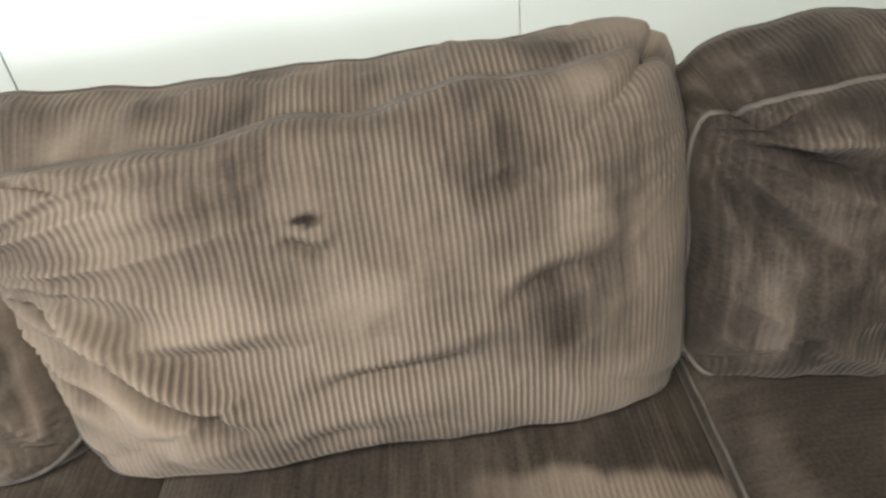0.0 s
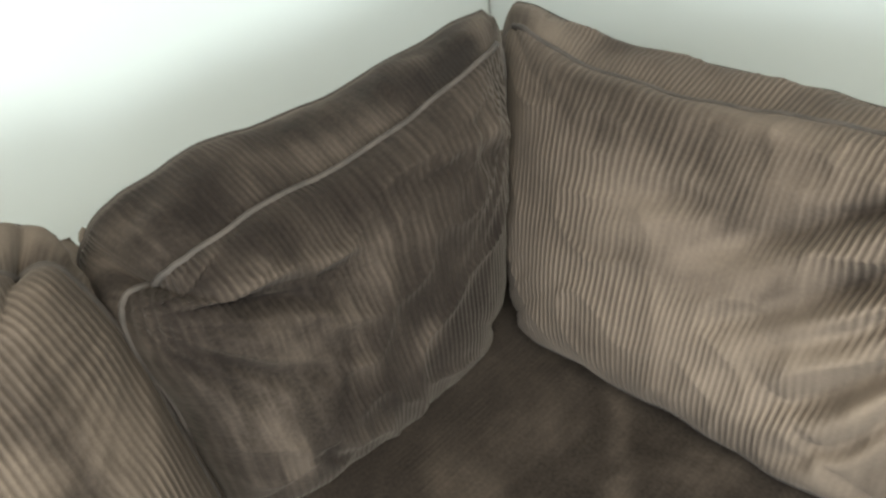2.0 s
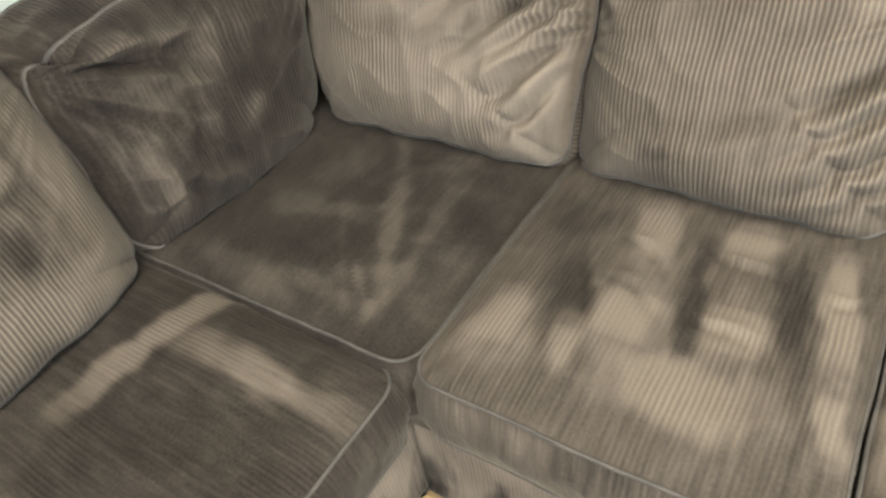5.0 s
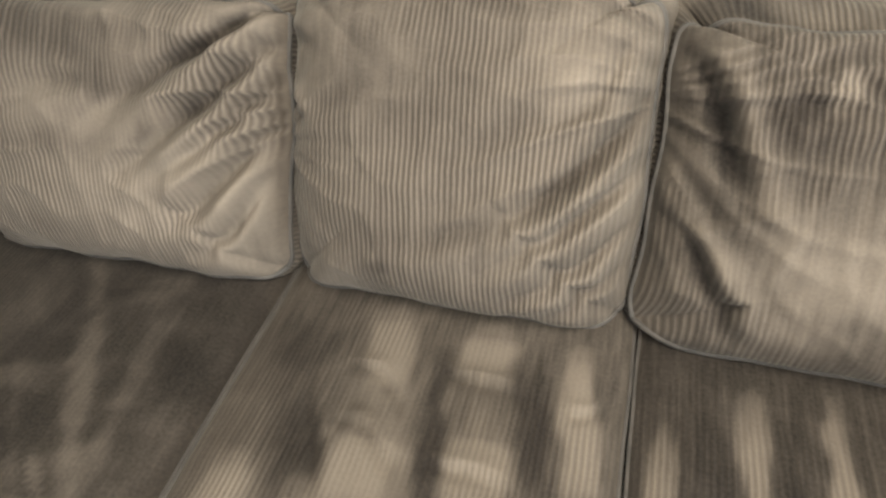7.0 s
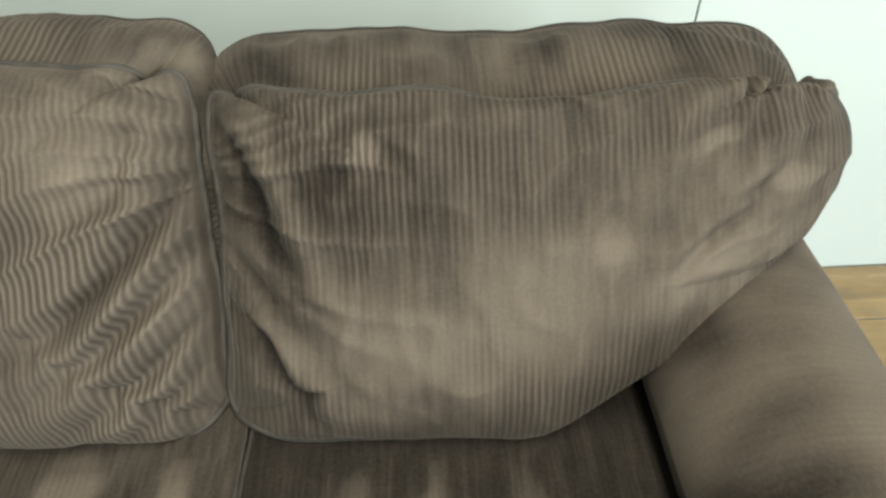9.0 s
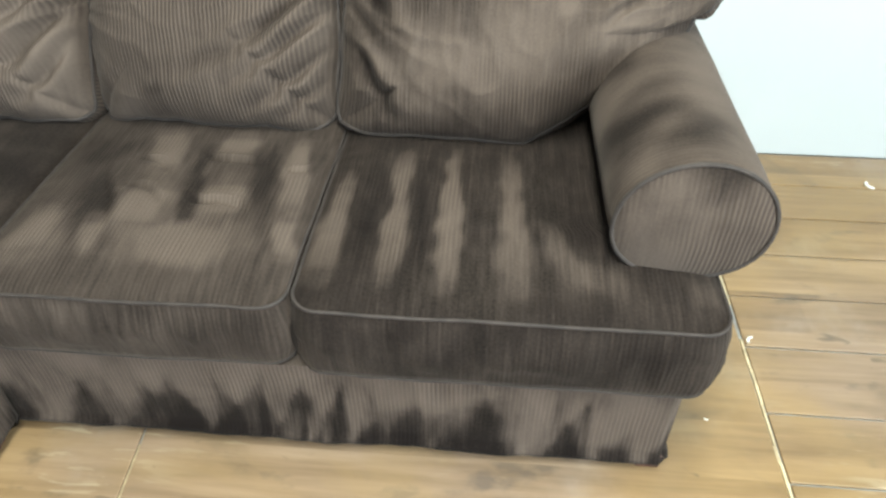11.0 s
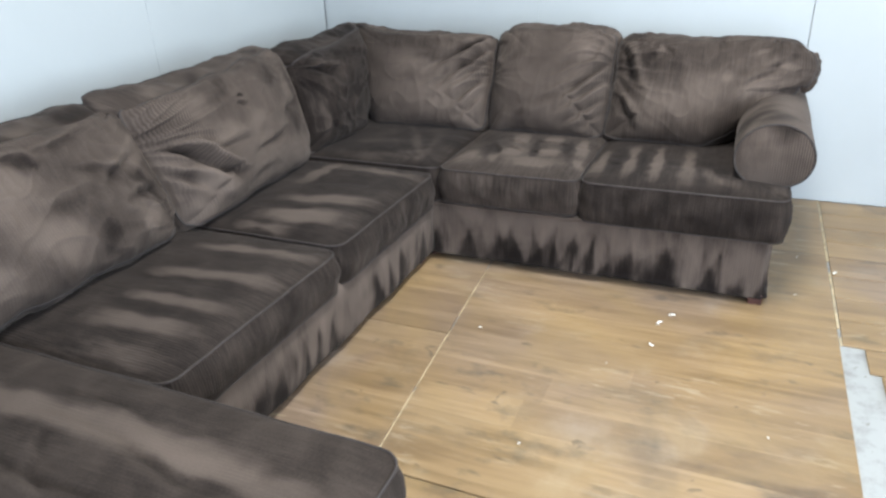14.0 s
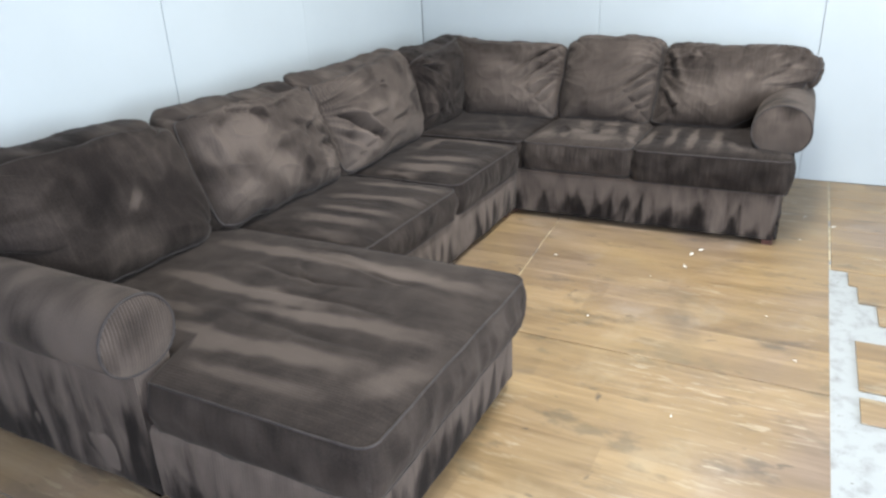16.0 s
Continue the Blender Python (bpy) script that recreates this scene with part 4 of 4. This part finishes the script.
back("brown corduroy back cushion with slumped folds and a small dark mark", "A", -0.97, -0.02, 22, shape=slumped, foot_d=0.675, top_d=0.825, z1=1.03, bulge=0.085, folds=F_A1, pulls=((-1.15, 0.25, 0.34, 0.024, 5.5), (1.1, 0.5, 0.25, 0.008, 5.0)), skew=0.06, pile=P_A1, level=0.42)
back("brown corduroy back cushion with blotchy brushed pile", "A", -1.88, -0.98, 23, foot_d=0.66, top_d=0.88, z1=0.995, mat=CORD_ARM, folds=F_A2, pulls=((0.9, -0.9, 0.35, 0.016, 5.0), (-0.3, 1.2, 0.30, 0.014, 5.0)), wrinkle=0.011, pile=P_A2, level=0.34)


def over_arm_a(a, b, u, w, d):
    q = max(0, (-a - 0.25) / 0.75)
    low = max(0, -b)
    return u, w + 0.22 * q * q * (0.35 * max(0, 1 - b) + 0.3 * low), d


back("large dark brown corduroy back cushion resting on the chaise arm", "A", -2.80, -1.885, 24, foot_d=0.66, top_d=0.88, z1=1.0, r=0.13, mat=CORD_ARM, shape=over_arm_a, wrinkle=0.003, pulls=((1.0, -1.0, 0.3, 0.010, 5.0), (0.2, 1.3, 0.3, 0.010, 5.0)), pile=P_CH, level=0.23)
back("brown corduroy corner back cushion with fanned diagonal folds", "B", 0.69, -0.03, 25, foot_d=0.655, top_d=0.89, z1=0.968, drop=0.055, r=0.045, wrinkle=0.006, folds=F_BC, pulls=((1.25, 0.25, 0.42, 0.020, 4.2), (-1.0, -0.9, 0.2, 0.006, 4.0)), shape=into_corner_b, pile=P_BC, level=0.44)
back("brown corduroy back cushion, full and square, with diagonal folds", "B", -0.03, -0.665, 26, foot_d=0.66, top_d=0.92, z1=1.013, bulge=0.085, drop=0.06, folds=F_B1, pulls=((1.35, 0.35, 0.42, 0.024, 5.5), (-1.1, -0.1, 0.16, 0.012, 6.0)), pile=P_B1, level=0.44)


def over_arm_b(a, b, u, w, d):
    q = max(0, (a - 0.05) / 0.95)
    rear = max(0, min(1, 0.5 - d / 0.17))
    end = max(0, (a - 0.55) / 0.45) ** 2
    u += 0.035 * end * (1 - abs(b)) + end * max(0, b) * (0.05 * rear - 0.02) - 0.035 * max(0, -a) ** 4 * b * b
    return u, w + q ** 1.15 * (0.19 * max(0, 1 - b) / 2 + 0.10 * max(0, -b)) - end * end * max(0, b) ** 2 * (0.05 + 0.03 * rear) + 0.03 * (1 - rear) * max(0, -a) ** 3 * max(0, b) ** 3, d + 0.03 * end * rear


back("wide brown corduroy back cushion propped over the rolled arm", "B", -0.67, -1.545, 27, foot_d=0.635, top_d=0.92, r=0.085, folds=F_B2, pulls=((-1.15, 0.35, 0.32, 0.024, 5.5), (0.9, 1.3, 0.30, 0.018, 6.0)), lump=0.005, shape=over_arm_b, wrinkle=0.007, pile=P_B2, level=0.37, z1=0.978)

# ---- floor planks past the long seam, with missing ones ----
random.seed(5)
x = WX
edges = [WX, 1.17, 0.98, 0.79, 0.60, 0.405, 0.19, 0.0, -0.20]
for a, b in zip(edges, edges[1:]):
    y = -1.752
    while y > Y0:
        ln = random.uniform(0.9, 1.5)
        board("floor_plank", b + 0.003, max(Y0, y - ln) + 0.002, a - 0.003, y - 0.001, random.choice((0, 0.0012, 0.002)))
        y -= ln
# broken edge beside the bare strip
rows = [(-0.20, -0.37, -1.825), (-0.37, -0.56, -1.86), (-0.56, -0.76, -1.93), (-0.93, -1.32, -1.835), (-1.36, -1.53, -1.835), (-1.98, -2.2, -1.95), (-2.2, -2.4, -1.80), (-2.4, -2.6, -1.76), (-2.6, -2.8, -1.76), (-2.8, -3.0, -1.76)]
for a, b, y in rows:
    board("floor_plank", b + 0.004, y - random.uniform(0.8, 1.2), a - 0.004, y, random.choice((0, 0.002)))
for k in range(11):
    board("floor_plank", -3.2 - 0.4 * k + 0.003, Y0, -2.8 - 0.4 * k - 0.003 - (0.2 if k == 0 else 0), -1.752)
for k in range(8):
    board("floor_plank", -3.0 + 0.35 * k + 0.003, Y0, -2.65 + 0.35 * k - 0.003, -3.0 - 0.1 * (k % 3))


def chip(x, y, r, turn):
    bm = bmesh.new()
    n = 9
    pts = []
    for k in range(n):
        a = turn + (k / (n - 1) - 0.5) * 2.2
        pts.append(Vector((x + r * math.cos(a), y + r * math.sin(a), 0.0022)))
    bm.free()
    tb = tube(pts, r * 0.30, False, 6)
    for v in tb.verts:
        v.co.z = max(0.0003, v.co.z * 0.8)
    thing = tagged(new("paint_chip", finish(tb, "paint_chip", CHIP)), "small curled white chip lying on the floor", "debris", "chips on the floor")
    thing.data.transform(Matrix.Translation((-x, -y, 0)))
    thing.location = (x, y, 0)


for x, y, r, t in ((-0.194, -1.134, 0.013, 0.4), (-0.27, -1.10, 0.015, 1.2), (-0.431, -1.089, 0.012, 2.4), (-0.542, -0.42, 0.008, 0), (0.42, -1.775, 0.014, 1.0), (1.19, -2.37, 0.02, 2.0), (-1.15, -0.78, 0.006, 1), (-1.75, -1.25, 0.006, 2), (0.55, -1.62, 0.007, 1), (0.16, -1.60, 0.005, 3), (-0.85, -1.5, 0.005, 2), (-0.62, -0.95, 0.004, 1), (-1.2, -1.62, 0.006, 0)):
    chip(x, y, r, t)
# flakes along the open seam
seam = tagged(empty("floor_seam", 0, 0), "pale splintered edge of an open floor seam", "seam", kind="structure")


def splinters(x0, x1, y, wide, slope, seed):
    """A ragged strip of pale slivers in an open seam."""
    rnd = random.Random(seed)
    bm = bmesh.new()
    x = x0
    while x < x1:
        ln = rnd.uniform(0.03, 0.14)
        if rnd.random() < 0.86:
            a, c = y - wide * rnd.uniform(0.2, 0.5), y + wide * rnd.uniform(0.1, 0.5)
            q = box(x, a, -0.0086, min(x + ln, x1), c, -rnd.uniform(0.0005, 0.004), 0.0006, 1)
            me = bpy.data.meshes.new("sliver")
            for v in q.verts:
                v.co.y += slope * (v.co.x + 0.6) + (0.02 if slope else 0)
            q.to_mesh(me)
            q.free()
            bm.from_mesh(me)
            bpy.data.meshes.remove(me)
        x += ln
    return bm


part("filler", splinters(-1.40, -0.02, -0.330, 0.006, 0.079, 3), GAPWOOD, seam, smooth_shade=False)
part("filler", splinters(-0.2, WX, -1.7465, 0.011, 0, 4), GAPWOOD, seam, smooth_shade=False)
